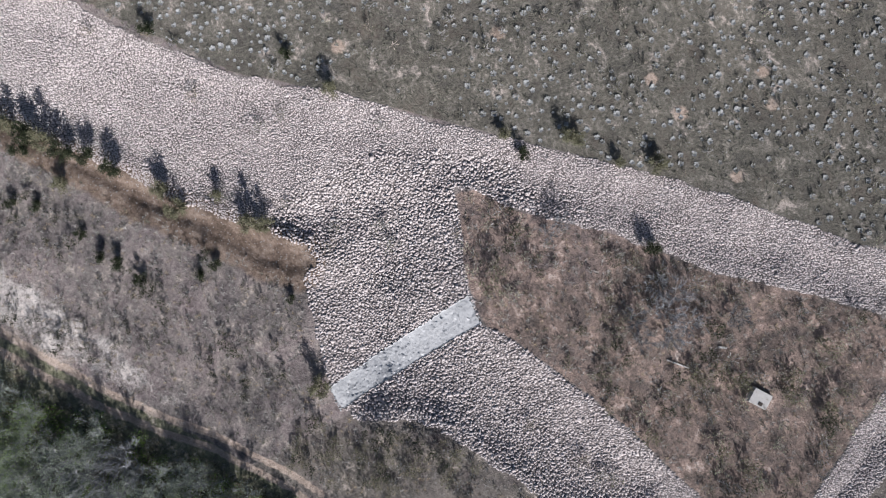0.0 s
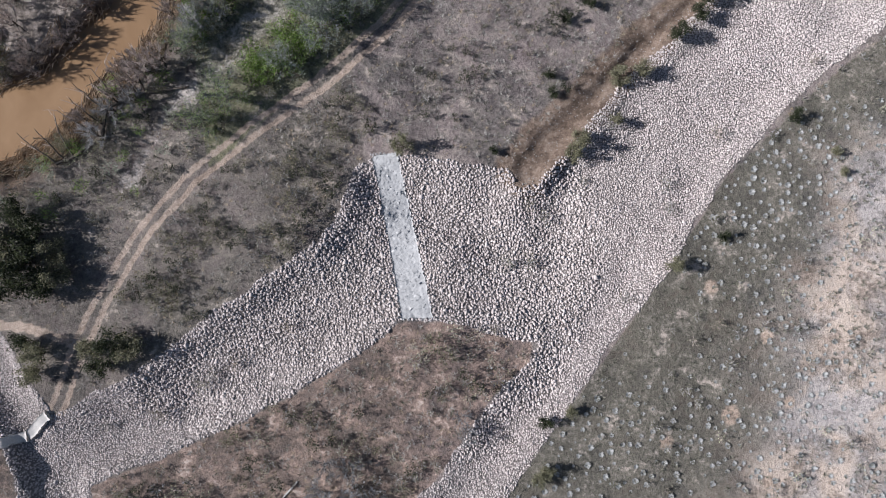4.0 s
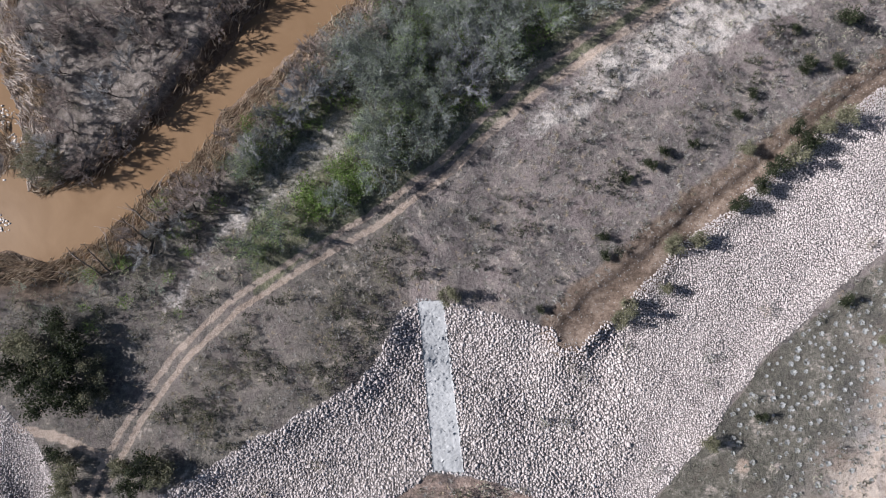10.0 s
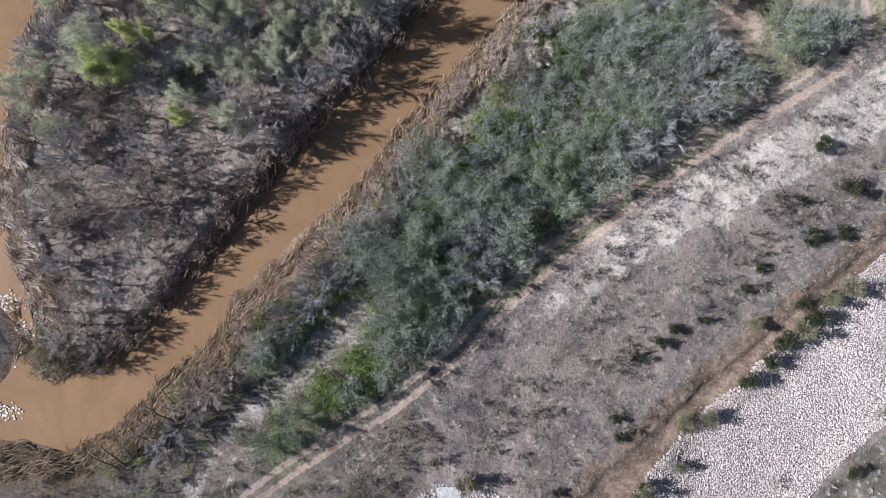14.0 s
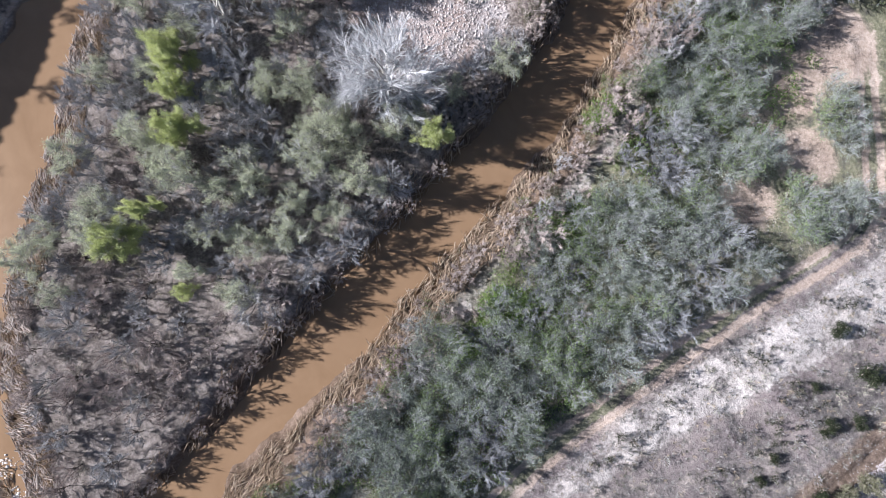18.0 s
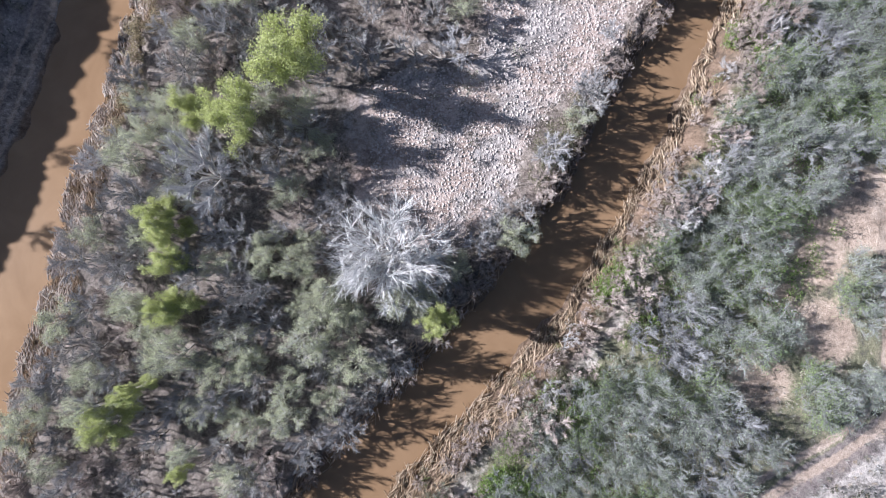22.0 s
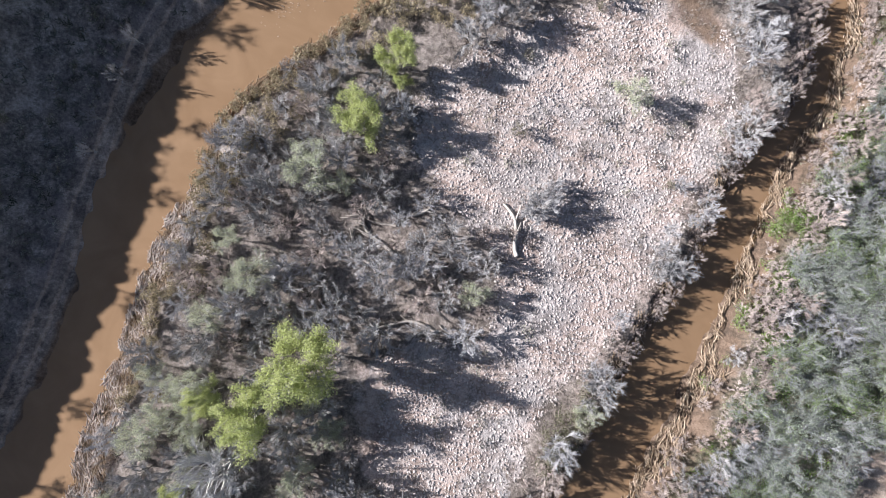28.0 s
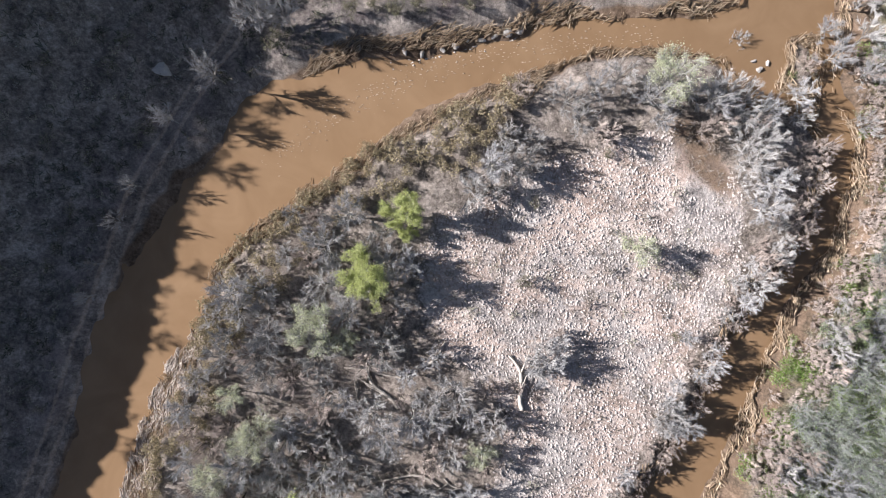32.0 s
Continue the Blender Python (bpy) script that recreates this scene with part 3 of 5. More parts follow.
tagged(new("cobbles", stone_field("cobbles", cp, np.random.RandomState(15).uniform(0.2, 0.5, len(cp)) ** 1.7, COBBLE, 16, 0.1)), "rounded pinkish cobbles scattered over the gravel bar", "cobbles", kind="stuff")


sp = scatter(9000, 8, 56, 2, 40, 17, lambda x, y, f: (f["seep"] > -0.3) & (f["rip"] < 0.1))
tagged(new("pebbles", stone_field("pebbles", sp, np.random.RandomState(18).uniform(0.05, 0.15, len(sp)), ROCK, 19, 0.05)), "small stones along the brown wet seep", "pebbles", kind="stuff")


# ---- plants ----
class Twigs:
    """Gathers tapered three-sided sticks and small leaves."""
    def __init__(self, seed):
        self.r = np.random.RandomState(seed)
        self.v, self.q, self.lv = [], [], []
        self.n = 0

    def stick(self, a, b, ra, rb):
        a, b = np.asarray(a, float), np.asarray(b, float)
        d = b - a
        u = np.cross(d, (0.31, 0.87, 0.39))
        u /= np.linalg.norm(u) + 1e-9
        w = np.cross(d, u)
        w /= np.linalg.norm(w) + 1e-9
        for c, rad in ((a, ra), (b, rb)):
            for k in range(3):
                t = 2.094 * k
                self.v.append(c + rad * (math.cos(t) * u + math.sin(t) * w))
        n = self.n
        self.q += [(n, n + 1, n + 4, n + 3), (n + 1, n + 2, n + 5, n + 4), (n + 2, n, n + 3, n + 5)]
        self.n += 6

    def limb(self, a, d, length, rad, pieces=3, bend=0.25, lift=0.0, taper=0.45):
        """A crooked limb; returns the points along it."""
        pts = [np.asarray(a, float)]
        d = np.asarray(d, float)
        for k in range(pieces):
            d = d + self.r.normal(0, bend, 3) + (0, 0, lift)
            d = d / np.linalg.norm(d)
            pts.append(pts[-1] + d * length / pieces)
            r0 = rad * (1 - (1 - taper) * k / pieces)
            r1 = rad * (1 - (1 - taper) * (k + 1) / pieces)
            self.stick(pts[-2], pts[-1], r0, r1)
        return pts, d

    def mesh(self, name, material):
        return fast_mesh(name, np.array(self.v), np.array(self.q), material)


def leaf_mesh(name, centres, spread, size, count, material, seed, flat=0.5):
    r = np.random.RandomState(seed)
    c = np.asarray(centres)[r.randint(0, len(centres), count)] + r.normal(0, spread, (count, 3)) * (1, 1, 0.7)
    u = r.normal(0, 1, (count, 3)) * (1, 1, flat)
    u /= np.linalg.norm(u, axis=1, keepdims=True)
    w = np.cross(u, r.normal(0, 1, (count, 3)))
    w /= np.linalg.norm(w, axis=1, keepdims=True)
    s = size * r.uniform(0.5, 1.3, (count, 1))
    v = np.stack([c - u * s, c + w * s * 0.55, c + u * s, c - w * s * 0.55], 1)
    q = np.arange(count * 4).reshape(-1, 4)
    return fast_mesh(name, v.reshape(-1, 3), q, material)


def plant_kind(name, seed, high, crown, limbs, level, kids, bark, twig, leaf=None, leaves=0, leaf_size=0.12, spread=0.3, trunk_part=0.3, rad=0.14, twig_rad=0.03, label="", category="tree", flat=0.5, fine=(4, 8, 12)):
    """One plant at the origin, so high and with a crown so wide in radius: trunk and limbs that arch out to a dome, branches, fine twigs and, where it has them, leaves."""
    tw, tw2 = Twigs(seed), Twigs(seed + 1)
    r = tw.r
    tips, ribs = [], []
    pts, d = tw.limb((0, 0, -0.3), (0, 0, 1), high * trunk_part + 0.3, rad, 3 if level else 1, 0.12)
    pieces = 4 if level else 2
    for k in range(limbs):
        a = 6.283 * k / limbs + r.uniform(-0.5, 0.5)
        f = math.sqrt(r.uniform(0.04, 1.0))
        out = np.array([math.cos(a), math.sin(a), 0])
        p0 = pts[-1 - r.randint(0, 2 if level else 1)]
        p2 = out * crown * 0.72 * f + np.array([0, 0, high * (1 - 0.5 * f * f) * r.uniform(0.72, 0.92)])
        p1 = p0 + (p2 - p0) * (0.5, 0.5, 0.62) + r.normal(0, 0.08 * crown, 3)
        line = [p0 * (1 - t) ** 2 + p1 * 2 * t * (1 - t) + p2 * t * t + (r.normal(0, 0.03 * crown, 3) if 0 < t < 1 else 0) for t in np.linspace(0, 1, pieces + 1)]
        for i in range(pieces):
            tw.stick(line[i], line[i + 1], rad * (0.6 - 0.45 * i / pieces), rad * (0.6 - 0.45 * (i + 1) / pieces))
        for j in range(kids + 2):
            t = r.uniform(0.3, 1.0) * pieces if j else pieces - 0.01
            i = min(int(t), pieces - 1)
            q0 = line[i] + (line[i + 1] - line[i]) * (t - i)
            along = line[i + 1] - line[i]
            nd = along / np.linalg.norm(along) * 0.7 + out * 0.3 + r.normal(0, 0.55, 3) * (1, 1, 0.6) + (0, 0, 0.25)
            nd /= np.linalg.norm(nd)
            ln = crown * r.uniform(0.2, 0.38)
            if level:
                q, nd = tw2.limb(q0, nd, ln, twig_rad, 2, 0.2, 0.05, 0.5)
            else:
                q = [q0, q0 + nd * ln * 0.5, q0 + nd * ln]
                ribs.append((q0, nd * ln, twig_rad))
            tips += [q[1], q[2]]
            for _ in range(fine[level]):
                u = r.uniform(0.15, 1.0) * 2
                i2 = min(int(u), 1)
                f0 = q[i2] + (q[i2 + 1] - q[i2]) * (u - i2)
                fd = nd + r.normal(0, 0.42, 3) + (0, 0, 0.12)
                fd = fd / np.linalg.norm(fd) * crown * r.uniform(0.09, 0.25)
                ribs.append((f0, fd, twig_rad * r.uniform(0.3, 0.6)))
                tips.append(f0 + fd)
    c = np.array([b[0] for b in ribs])
    dd = np.array([b[1] for b in ribs])
    wd = np.cross(dd, r.normal(0, 1, dd.shape))
    wd *= (np.array([b[2] for b in ribs]) / (np.linalg.norm(wd, axis=1) + 1e-9))[:, None]
    bend = r.normal(0, 0.06, dd.shape) * np.linalg.norm(dd, axis=1, keepdims=True)
    v = np.stack([c - wd, c + wd, c + dd + bend + wd * 0.4, c + dd + bend - wd * 0.4], 1).reshape(-1, 3)
    q = np.arange(len(v)).reshape(-1, 4)
    if tw2.n:
        v, q = np.concatenate([np.array(tw2.v), v]), np.concatenate([np.array(tw2.q), q + tw2.n])
    root = new(name)
    root.empty_display_size = 0.3
    part("trunk", tw.mesh("trunk", bark), root)
    part("branchwork", fast_mesh("branchwork", v, q, twig), root)
    if leaf is not None:
        part("foliage", leaf_mesh("foliage", tips, spread, leaf_size, leaves, leaf, seed + 2, flat), root)
    return tagged(root, label, category)


def place(kinds, spots, group, seed, lo=0.8, hi=1.25, lean=4):
    r = random.Random(seed)
    zs = height(np.array([s[0] for s in spots]), np.array([s[1] for s in spots])) if len(spots) else []
    for s, z in zip(spots, zs):
        k = kinds[r.randrange(len(kinds))]
        size = s[2] if len(s) > 2 and s[2] else r.uniform(lo, hi)
        k.scale = (size * r.uniform(0.93, 1.07), size * r.uniform(0.93, 1.07), s[3] if len(s) > 3 else size)
        ob = copy_thing(k, pose(s[0], s[1], z - 0.02, r.uniform(-lean, lean), r.uniform(-lean, lean), r.uniform(0, 360)))
        tagged(ob, group=group)


def finish(kinds):
    for k in kinds:
        for o in (*k.children_recursive, k):
            bpy.data.objects.remove(o)


white_tree = [plant_kind("bare_tree", 100, 7.5, 5.6, 24, 2, 7, BARK_PALE, TWIG_WHITE, rad=0.22, twig_rad=0.036, fine=(4, 8, 30), label="large leafless tree with white bark on the river island")]
grey_tree = [plant_kind("bare_tree", 110 + 7 * i, 6.0, 3.0, 12, 2, 4, BARK_PALE if i % 2 else BARK_GREY, (TWIG_GREY, TWIG_DUSK)[i % 2], rad=0.13, twig_rad=0.032, fine=(4, 8, 40), label="leafless grey riverside tree with fine twigs") for i in range(4)]
brown_tree = [plant_kind("brush_tree", 150 + 7 * i, 4.6, 2.6, 11, 2, 3, BARK_DARK, (TWIG_BROWN, TWIG_BROWN, TWIG_GREY)[i], rad=0.09, twig_rad=0.03, fine=(4, 8, 42), label="leafless brown brush tree with tangled twigs") for i in range(3)]
sage_tree = [plant_kind("budding_tree", 180 + 7 * i, 6.5, 3.0, 9, 1, 5, BARK_PALE, TWIG_GREY, LEAF_SAGE, 5600, 0.068, 0.15, rad=0.14, twig_rad=0.036, fine=(4, 26, 12), label="riverside tree with pale bark and budding sage green leaves") for i in range(3)]
lime_tree = [plant_kind("leafing_tree", 210 + 7 * i, 7.0, 3.6, 10, 1, 5, BARK_PALE, TWIG_GREY, LEAF_LIME, 19000, 0.08, 0.17, rad=0.16, twig_rad=0.034, fine=(4, 26, 12), label="tall riverside tree in fresh lime green leaf") for i in range(3)]
mesq = [plant_kind("thicket_tree", 240 + 7 * i, 3.0, 2.7, 11, 1, 3, BARK_GREY, TWIG_THICKET, (LEAF_MESQ, LEAF_MID, LEAF_MESQ)[i % 3], (2300, 1900, 1700)[i % 3], 0.066, 0.24, trunk_part=0.12, rad=0.06, twig_rad=0.02, label="low spreading thicket tree with dusty green leaves and grey twigs", fine=(4, 26, 16)) for i in range(6)]
mesq_bare = [plant_kind("thicket_tree", 290 + 7 * i, 3.0, 2.6, 11, 2, 3, BARK_GREY, TWIG_THICKET, trunk_part=0.12, rad=0.06, twig_rad=0.02, label="low spreading leafless thicket tree with grey twigs", fine=(4, 14, 40)) for i in range(3)]
green_shrub = [plant_kind("shrub", 320 + 7 * i, 1.5, 0.85, 7, 1, 2, BARK_DARK, TWIG_BROWN, LEAF_DARK if i % 2 else LEAF_OLIVE, 1800, 0.06, 0.14, trunk_part=0.12, rad=0.04, twig_rad=0.016, label="rounded dark green shrub on dry ground", category="shrub", fine=(3, 4, 6)) for i in range(4)]
grey_shrub = [plant_kind("shrub", 350 + 7 * i, 0.9, 0.75, 7, 0, 3, BARK_GREY, TWIG_GREY if i else TWIG_BROWN, LEAF_OLIVE, 100, 0.05, 0.1, trunk_part=0.1, rad=0.025, twig_rad=0.016, label="sparse grey twiggy shrub on dry ground", category="shrub") for i in range(3)]
olive_bush = [plant_kind("riverside_bush", 380 + 7 * i, 2.2, 1.5, 9, 1, 3, BARK_DARK, TWIG_BROWN, LEAF_OLIVE, 1300, 0.06, 0.14, trunk_part=0.12, rad=0.05, twig_rad=0.022, label="dense olive brown bush at the water's edge", category="bush", fine=(3, 5, 6)) for i in range(3)]
lite_green = [plant_kind("shrub", 440 + 7 * i, 1.4, 0.95, 6, 0, 2, BARK_DARK, TWIG_BROWN, (LEAF_DARK, LEAF_OLIVE, LEAF_GREEN, LEAF_MESQ)[i], 200, 0.08, 0.15, trunk_part=0.12, rad=0.04, twig_rad=0.02) for i in range(4)]
lite_grey = [plant_kind("shrub", 470 + 7 * i, 0.9, 0.75, 6, 0, 3, BARK_GREY, (TWIG_GREY, TWIG_BROWN, TWIG_DUSK)[i], (LEAF_OLIVE, LEAF_SAGE, LEAF_DARK)[i], 70, 0.06, 0.12, trunk_part=0.1, rad=0.025, twig_rad=0.02) for i in range(3)]

shore_brush = [plant_kind("shore_brush", 530 + 7 * i, 1.7, 1.25, 9, 0, 4, BARK_DARK, (TWIG_ROSY, TWIG_ROSY, TWIG_BROWN)[i], trunk_part=0.1, rad=0.03, twig_rad=0.022, fine=(26, 8, 12), label="twiggy pinkish brown brush along the island shore", category="brush") for i in range(3)]
reed = [plant_kind("reed_clump", 500 + 7 * i, 1.9, 1.1, 7, 0, 3, BARK_DARK, TWIG_BROWN, LEAF_REED, 480, 0.11, 0.17, trunk_part=0.12, rad=0.035, twig_rad=0.018, label="olive tan reed clump along the island shore", category="reeds", flat=2.2) for i in range(3)]
# island trees
white_spots = [(-5.8, 69.8, 1.2, 1.28)]
lime_spots = [(-15.0, 89.7, 1.3, 1.92), (-20.3, 84.4, 0.98, 1.60), (-25.3, 85.7, 0.56, 1.02), (-27.8, 73.5, 0.60, 1.02), (-26.3, 66.1, 0.64, 1.02), (-28.3, 75.4, 0.56, 1.02), (-26.2, 73.6, 0.35, 0.64), (-27.7, 70.2, 0.56, 1.02), (-27.2, 65.9, 0.48, 1.02), (-30.1, 58.2, 0.40, 1.02), (-1.2, 64.0, 0.56, 1.02), (-26.4, 49.8, 0.32, 0.64), (-9.8, 115.1, 0.92, 1.15), (-6.1, 122.1, 0.74, 1.05), (-5.8, 119.8, 0.35, 0.50), (-33.1, 54.8, 0.74, 1.02)]
sage_spots = [(-30.9, 83.1, 0.72, 0.96), (-14.6, 69.5, 0.76, 0.97), (-11.0, 64.8, 0.88, 1.13), (-34.6, 56.1, 0.92, 1.18), (-26.6, 61.6, 0.96, 1.23), (-22.5, 59.7, 0.72, 0.96), (-17.6, 69.7, 0.64, 0.96), (-11.8, 67.2, 0.83, 1.06), (-13.9, 62.8, 0.92, 1.18), (-9.0, 59.9, 0.92, 1.18), (-31.2, 66.6, 0.76, 0.97), (-9.4, 64.9, 0.72, 0.96), (-15.3, 109.9, 1.15, 1.2), (-12.2, 108.2, 0.56, 0.75), (-22.1, 98.3, 0.96, 0.96), (-24.5, 102.0, 0.57, 0.75), (19.4, 118.3, 0.80, 0.80), (-26.8, 86.7, 0.64, 0.96), (22.9, 136.6, 1.20, 1.20), (-19.7, 60.2, 0.64, 0.96), (-15.2, 58.4, 0.64, 0.96), (-26.1, 51.7, 0.48, 0.96)]
grey_spots = [(-22.4, 79.0, 1.42, 2.05), (-21.1, 63.9, 0.90, 1.15), (-18.7, 67.1, 0.70, 0.90), (-20.2, 67.5, 0.90, 1.15), (-34.4, 70.2, 0.77, 0.99), (-23.2, 56.7, 0.74, 0.95), (-8.7, 56.2, 0.62, 0.79), (-16.7, 73.2, 0.59, 0.76), (-21.4, 106.3, 0.93, 0.93), (8.6, 106.0, 0.80, 0.80), (23.2, 98.9, 0.65, 0.65), (35.5, 118.0, 0.59, 0.59), (9.4, 105.8, 0.77, 0.77), (22.8, 100.0, 0.70, 0.70), (15.0, 85.8, 0.77, 0.99), (5.4, 73.1, 0.70, 0.90), (3.1, 71.4, 0.62, 0.79), (7.8, 74.2, 0.62, 0.79)]
place(white_tree, white_spots, "island trees", 1)
place(lime_tree, lime_spots, "island trees", 2)
place(sage_tree, sage_spots, "island trees", 3)
place(grey_tree, grey_spots, "island trees", 4)
taken = np.array([s[:2] for s in white_spots + lime_spots + sage_spots + grey_spots])


def apart(p, least, others=None):
    """Keeps points that stand at least so far from one another."""
    out = [] if others is None else list(others)
    start = len(out)
    for q in p:
        if all((q[0] - o[0]) ** 2 + (q[1] - o[1]) ** 2 > least * least for o in out):
            out.append(q)
    return np.array(out[start:])


def join_place(name, kinds, spots, seed, lo, hi, label, category):
    """The plants past those that can be counted, joined into one."""
    r = random.Random(seed)
    zs = height(np.array([p[0] for p in spots]), np.array([p[1] for p in spots]))
    mats, vs, qs, mi, n = [], [], [], [], 0
    store = {}
    for k in kinds:
        for o in k.children:
            me = o.data
            co = np.empty(len(me.vertices) * 3, np.float32)
            me.vertices.foreach_get("co", co)
            ix = np.empty(len(me.loops), np.int32)
            me.loops.foreach_get("vertex_index", ix)
            if me.materials[0] not in mats:
                mats.append(me.materials[0])
            store.setdefault(k, []).append((co.reshape(-1, 3), ix.reshape(-1, 4), mats.index(me.materials[0])))
    for p, z in zip(spots, zs):
        k = kinds[r.randrange(len(kinds))]
        size, a = r.uniform(lo, hi), r.uniform(0, 6.283)
        m = np.array([[math.cos(a), math.sin(a), 0], [-math.sin(a), math.cos(a), 0], [0, 0, 1]]) * size
        for co, ix, mat in store[k]:
            vs.append(co @ m + (p[0], p[1], z - 0.02))
            qs.append(ix + n)
            mi.append(np.full(len(ix), mat, np.int32))
            n += len(co)
    me = fast_mesh(name, np.concatenate(vs), np.concatenate(qs), mats[0])
    for m in mats[1:]:
        me.materials.append(m)
    me.polygons.foreach_set("material_index", np.concatenate(mi))
    return tagged(new(name, me), label, category, kind="stuff")


def near_first(p, cx, cy):
    return p[np.argsort(np.hypot(p[:, 0] - cx, (p[:, 1] - cy) * 0.6))]


wood = apart(jittered(-52, 34, 22, 138, 2.2, 21, lambda x, y, f: (f["isle"] > np.where((x < -18) & (y < 106), 3.6, 1.2)) & (f["bar"] < -0.3)), 1.7, taken)
r = np.random.RandomState(22)
pick = r.rand(len(wood))
south = wood[:, 1] < 50 + 4 * np.sin(wood[:, 0])
rim = (wood[:, 0] < np.interp(wood[:, 1], [30, 60, 80, 90, 100, 115, 135], [-46, -44, -39, -34, -31, -24, 10])) & (wood[:, 1] > 60)
place(brown_tree, [tuple(p) for p in wood[south & (pick < 0.8)]], "island brush", 5, 0.55, 0.95)
place(brown_tree, [tuple(p) for p in wood[rim & (pick < 0.2)]], "island brush", 6, 0.5, 0.8)
rim_p = apart(jittered(-50, 40, 60, 142, 1.7, 37, lambda x, y, f: (f["isle"] > np.where(y < 106, 2.8, 0.3)) & (f["isle"] < 6.5 + 1.5 * np.sin(0.4 * y)) & (f["bar"] < -1) & (y > 84) & (x < np.interp(y, [84, 100, 120, 133], [-20, -12, -4, 6]))), 1.3)
place(reed, [tuple(p) for p in rim_p[:280]], "island reeds", 38, 0.7, 1.25)
shore = apart(jittered(-46, 48, 22, 140, 1.5, 35, lambda x, y, f: (f["isle"] > 0.1) & (f["isle"] < 1.7) & (x > np.interp(y, ISLE_MID_Y, ISLE_MID_X))), 1.2)
place(brown_tree[:2], [tuple(p) for p in shore], "island shore brush", 36, 0.32, 0.6)
edge_p = apart(jittered(-2, 50, 66, 142, 1.3, 73, lambda x, y, f: (f["isle"] > 0.2) & (f["isle"] < 4.2 + np.sin(0.5 * y)) & (f["bar"] < 0.6) & (x > np.interp(y, ISLE_MID_Y, ISLE_MID_X))), 1.1)
place(shore_brush, [tuple(p) for p in edge_p[:300]], "shore brush", 74, 0.55, 0.95)
inner = wood[~south & ~rim]
pick = r.rand(len(inner))
place(grey_tree, [tuple(p) for p in inner[pick < 0.48]], "island trees", 7, 0.55, 0.95)
place(brown_tree, [tuple(p) for p in inner[(pick > 0.48) & (pick < 0.66)]], "island brush", 8, 0.6, 0.95)
place(sage_tree, [tuple(p) for p in inner[(pick > 0.8) & (inner[:, 1] < 98)]], "island trees", 9, 0.6, 0.9)
place(grey_tree, [(32.2, 125.4, 0.5), (33.5, 127.3, 0.5), (36.0, 119.2, 0.5), (35.4, 121.0, 0.45), (32.8, 116.6, 0.45), (30.8, 114.8, 0.5), (23.2, 101.4, 0.55), (23.9, 103.2, 0.5), (22.6, 99.0, 0.5), (39.3, 133.6, 0.5), (36.7, 126.7, 0.5), (25.2, 108.6, 0.45), (29.6, 111.0, 0.45), (14.9, 88.2, 0.5), (5.2, 74.7, 0.6), (4.5, 72.5, 0.6), (18.1, 93.7, 0.5), (9.1, 107.4, 0.55), (7.9, 105.5, 0.5), (11.0, 108.0, 0.5), (28.5, 106.8, 0.4), (26.6, 104.3, 0.45)], "bar edge trees", 10)
place(grey_tree, [(43.3, 140.7, 0.8), (39.3, 136.2, 0.7), (46.6, 142.8, 0.8), (42.6, 143.9, 0.6), (32.8, 143.0, 0.5), (46.6, 138.3, 0.7), (47.4, 133.2, 0.6), (46.1, 146.7, 0.8)], "confluence trees", 11)
place(grey_tree, [(-27.1, 136.9, 0.75, 1.25), (-32.2, 132.2, 0.5, 0.95), (-21.6, 143.4, 0.95, 1.25), (-19.1, 142.9, 0.65, 1.23), (-38.5, 121.0, 0.4, 0.76), (-42.3, 112.4, 0.35, 0.66), (-36.6, 125.0, 0.35, 0.66), (-41.3, 116.0, 0.35, 0.66), (-23.5, 143.6, 0.6, 1.14)], "west bank trees", 12)
place(olive_bush, [(7.3, 114.6, 0.6), (16.6, 129.0, 0.6), (24.2, 108.5, 0.6), (8.4, 123.3, 0.5), (12.3, 82.2, 1.4), (11.1, 81.0, 1.4), (9.9, 78.1, 1.2), (13.3, 83.4, 1.3), (10.9, 79.9, 1.3), (14.2, 85.9, 1.1), (-43.3, 26.0, 1.2), (-42.0, 25.5, 1.3), (-40.7, 26.6, 1.2), (-41, 24.8, 1.), (-42.4, 28.1, 1.2)], "bar bushes", 13)
place(brown_tree, [(9.3, 105.0, 0.5), (11.1, 108.9, 0.42), (3.3, 102.8, 0.5), (14.2, 112.1, 0.3), (29.2, 105.1, 0.4), (-1.9, 98.0, 0.6), (0.8, 96.5, 0.55), (4.0, 99.7, 0.5), (-2.9, 94.6, 0.6), (8.4, 114.2, 0.35), (24.2, 98.2, 0.5), (6.5, 103.0, 0.4)], "bar brush", 34)
place(olive_bush, [(-4.8, 145.4), (-1.7, 146.3), (-7.4, 144.7), (-9.9, 145.5), (0.8, 145.5), (-12.4, 144.9), (4.0, 146.8), (16.7, 149.1), (20.6, 149.4), (23.7, 149.7), (11.6, 148.7), (6.9, 148.3), (14.0, 149.7), (-3.2, 148.3), (1.9, 148.8), (26.8, 150.8)], "north bank bushes", 14, 0.6, 1.0)

place(grey_tree, [(-89.0, 70.5), (-85.0, 80.2), (-81.0, 89.0), (-80.0, 101.5), (-78.5, 103.0), (-74.5, 114.0), (-72.6, 122.5), (-65.0, 133.5), (-64.0, 139.0), (-61.5, 141.5)], "hilltop trees", 39, 0.4, 0.75)

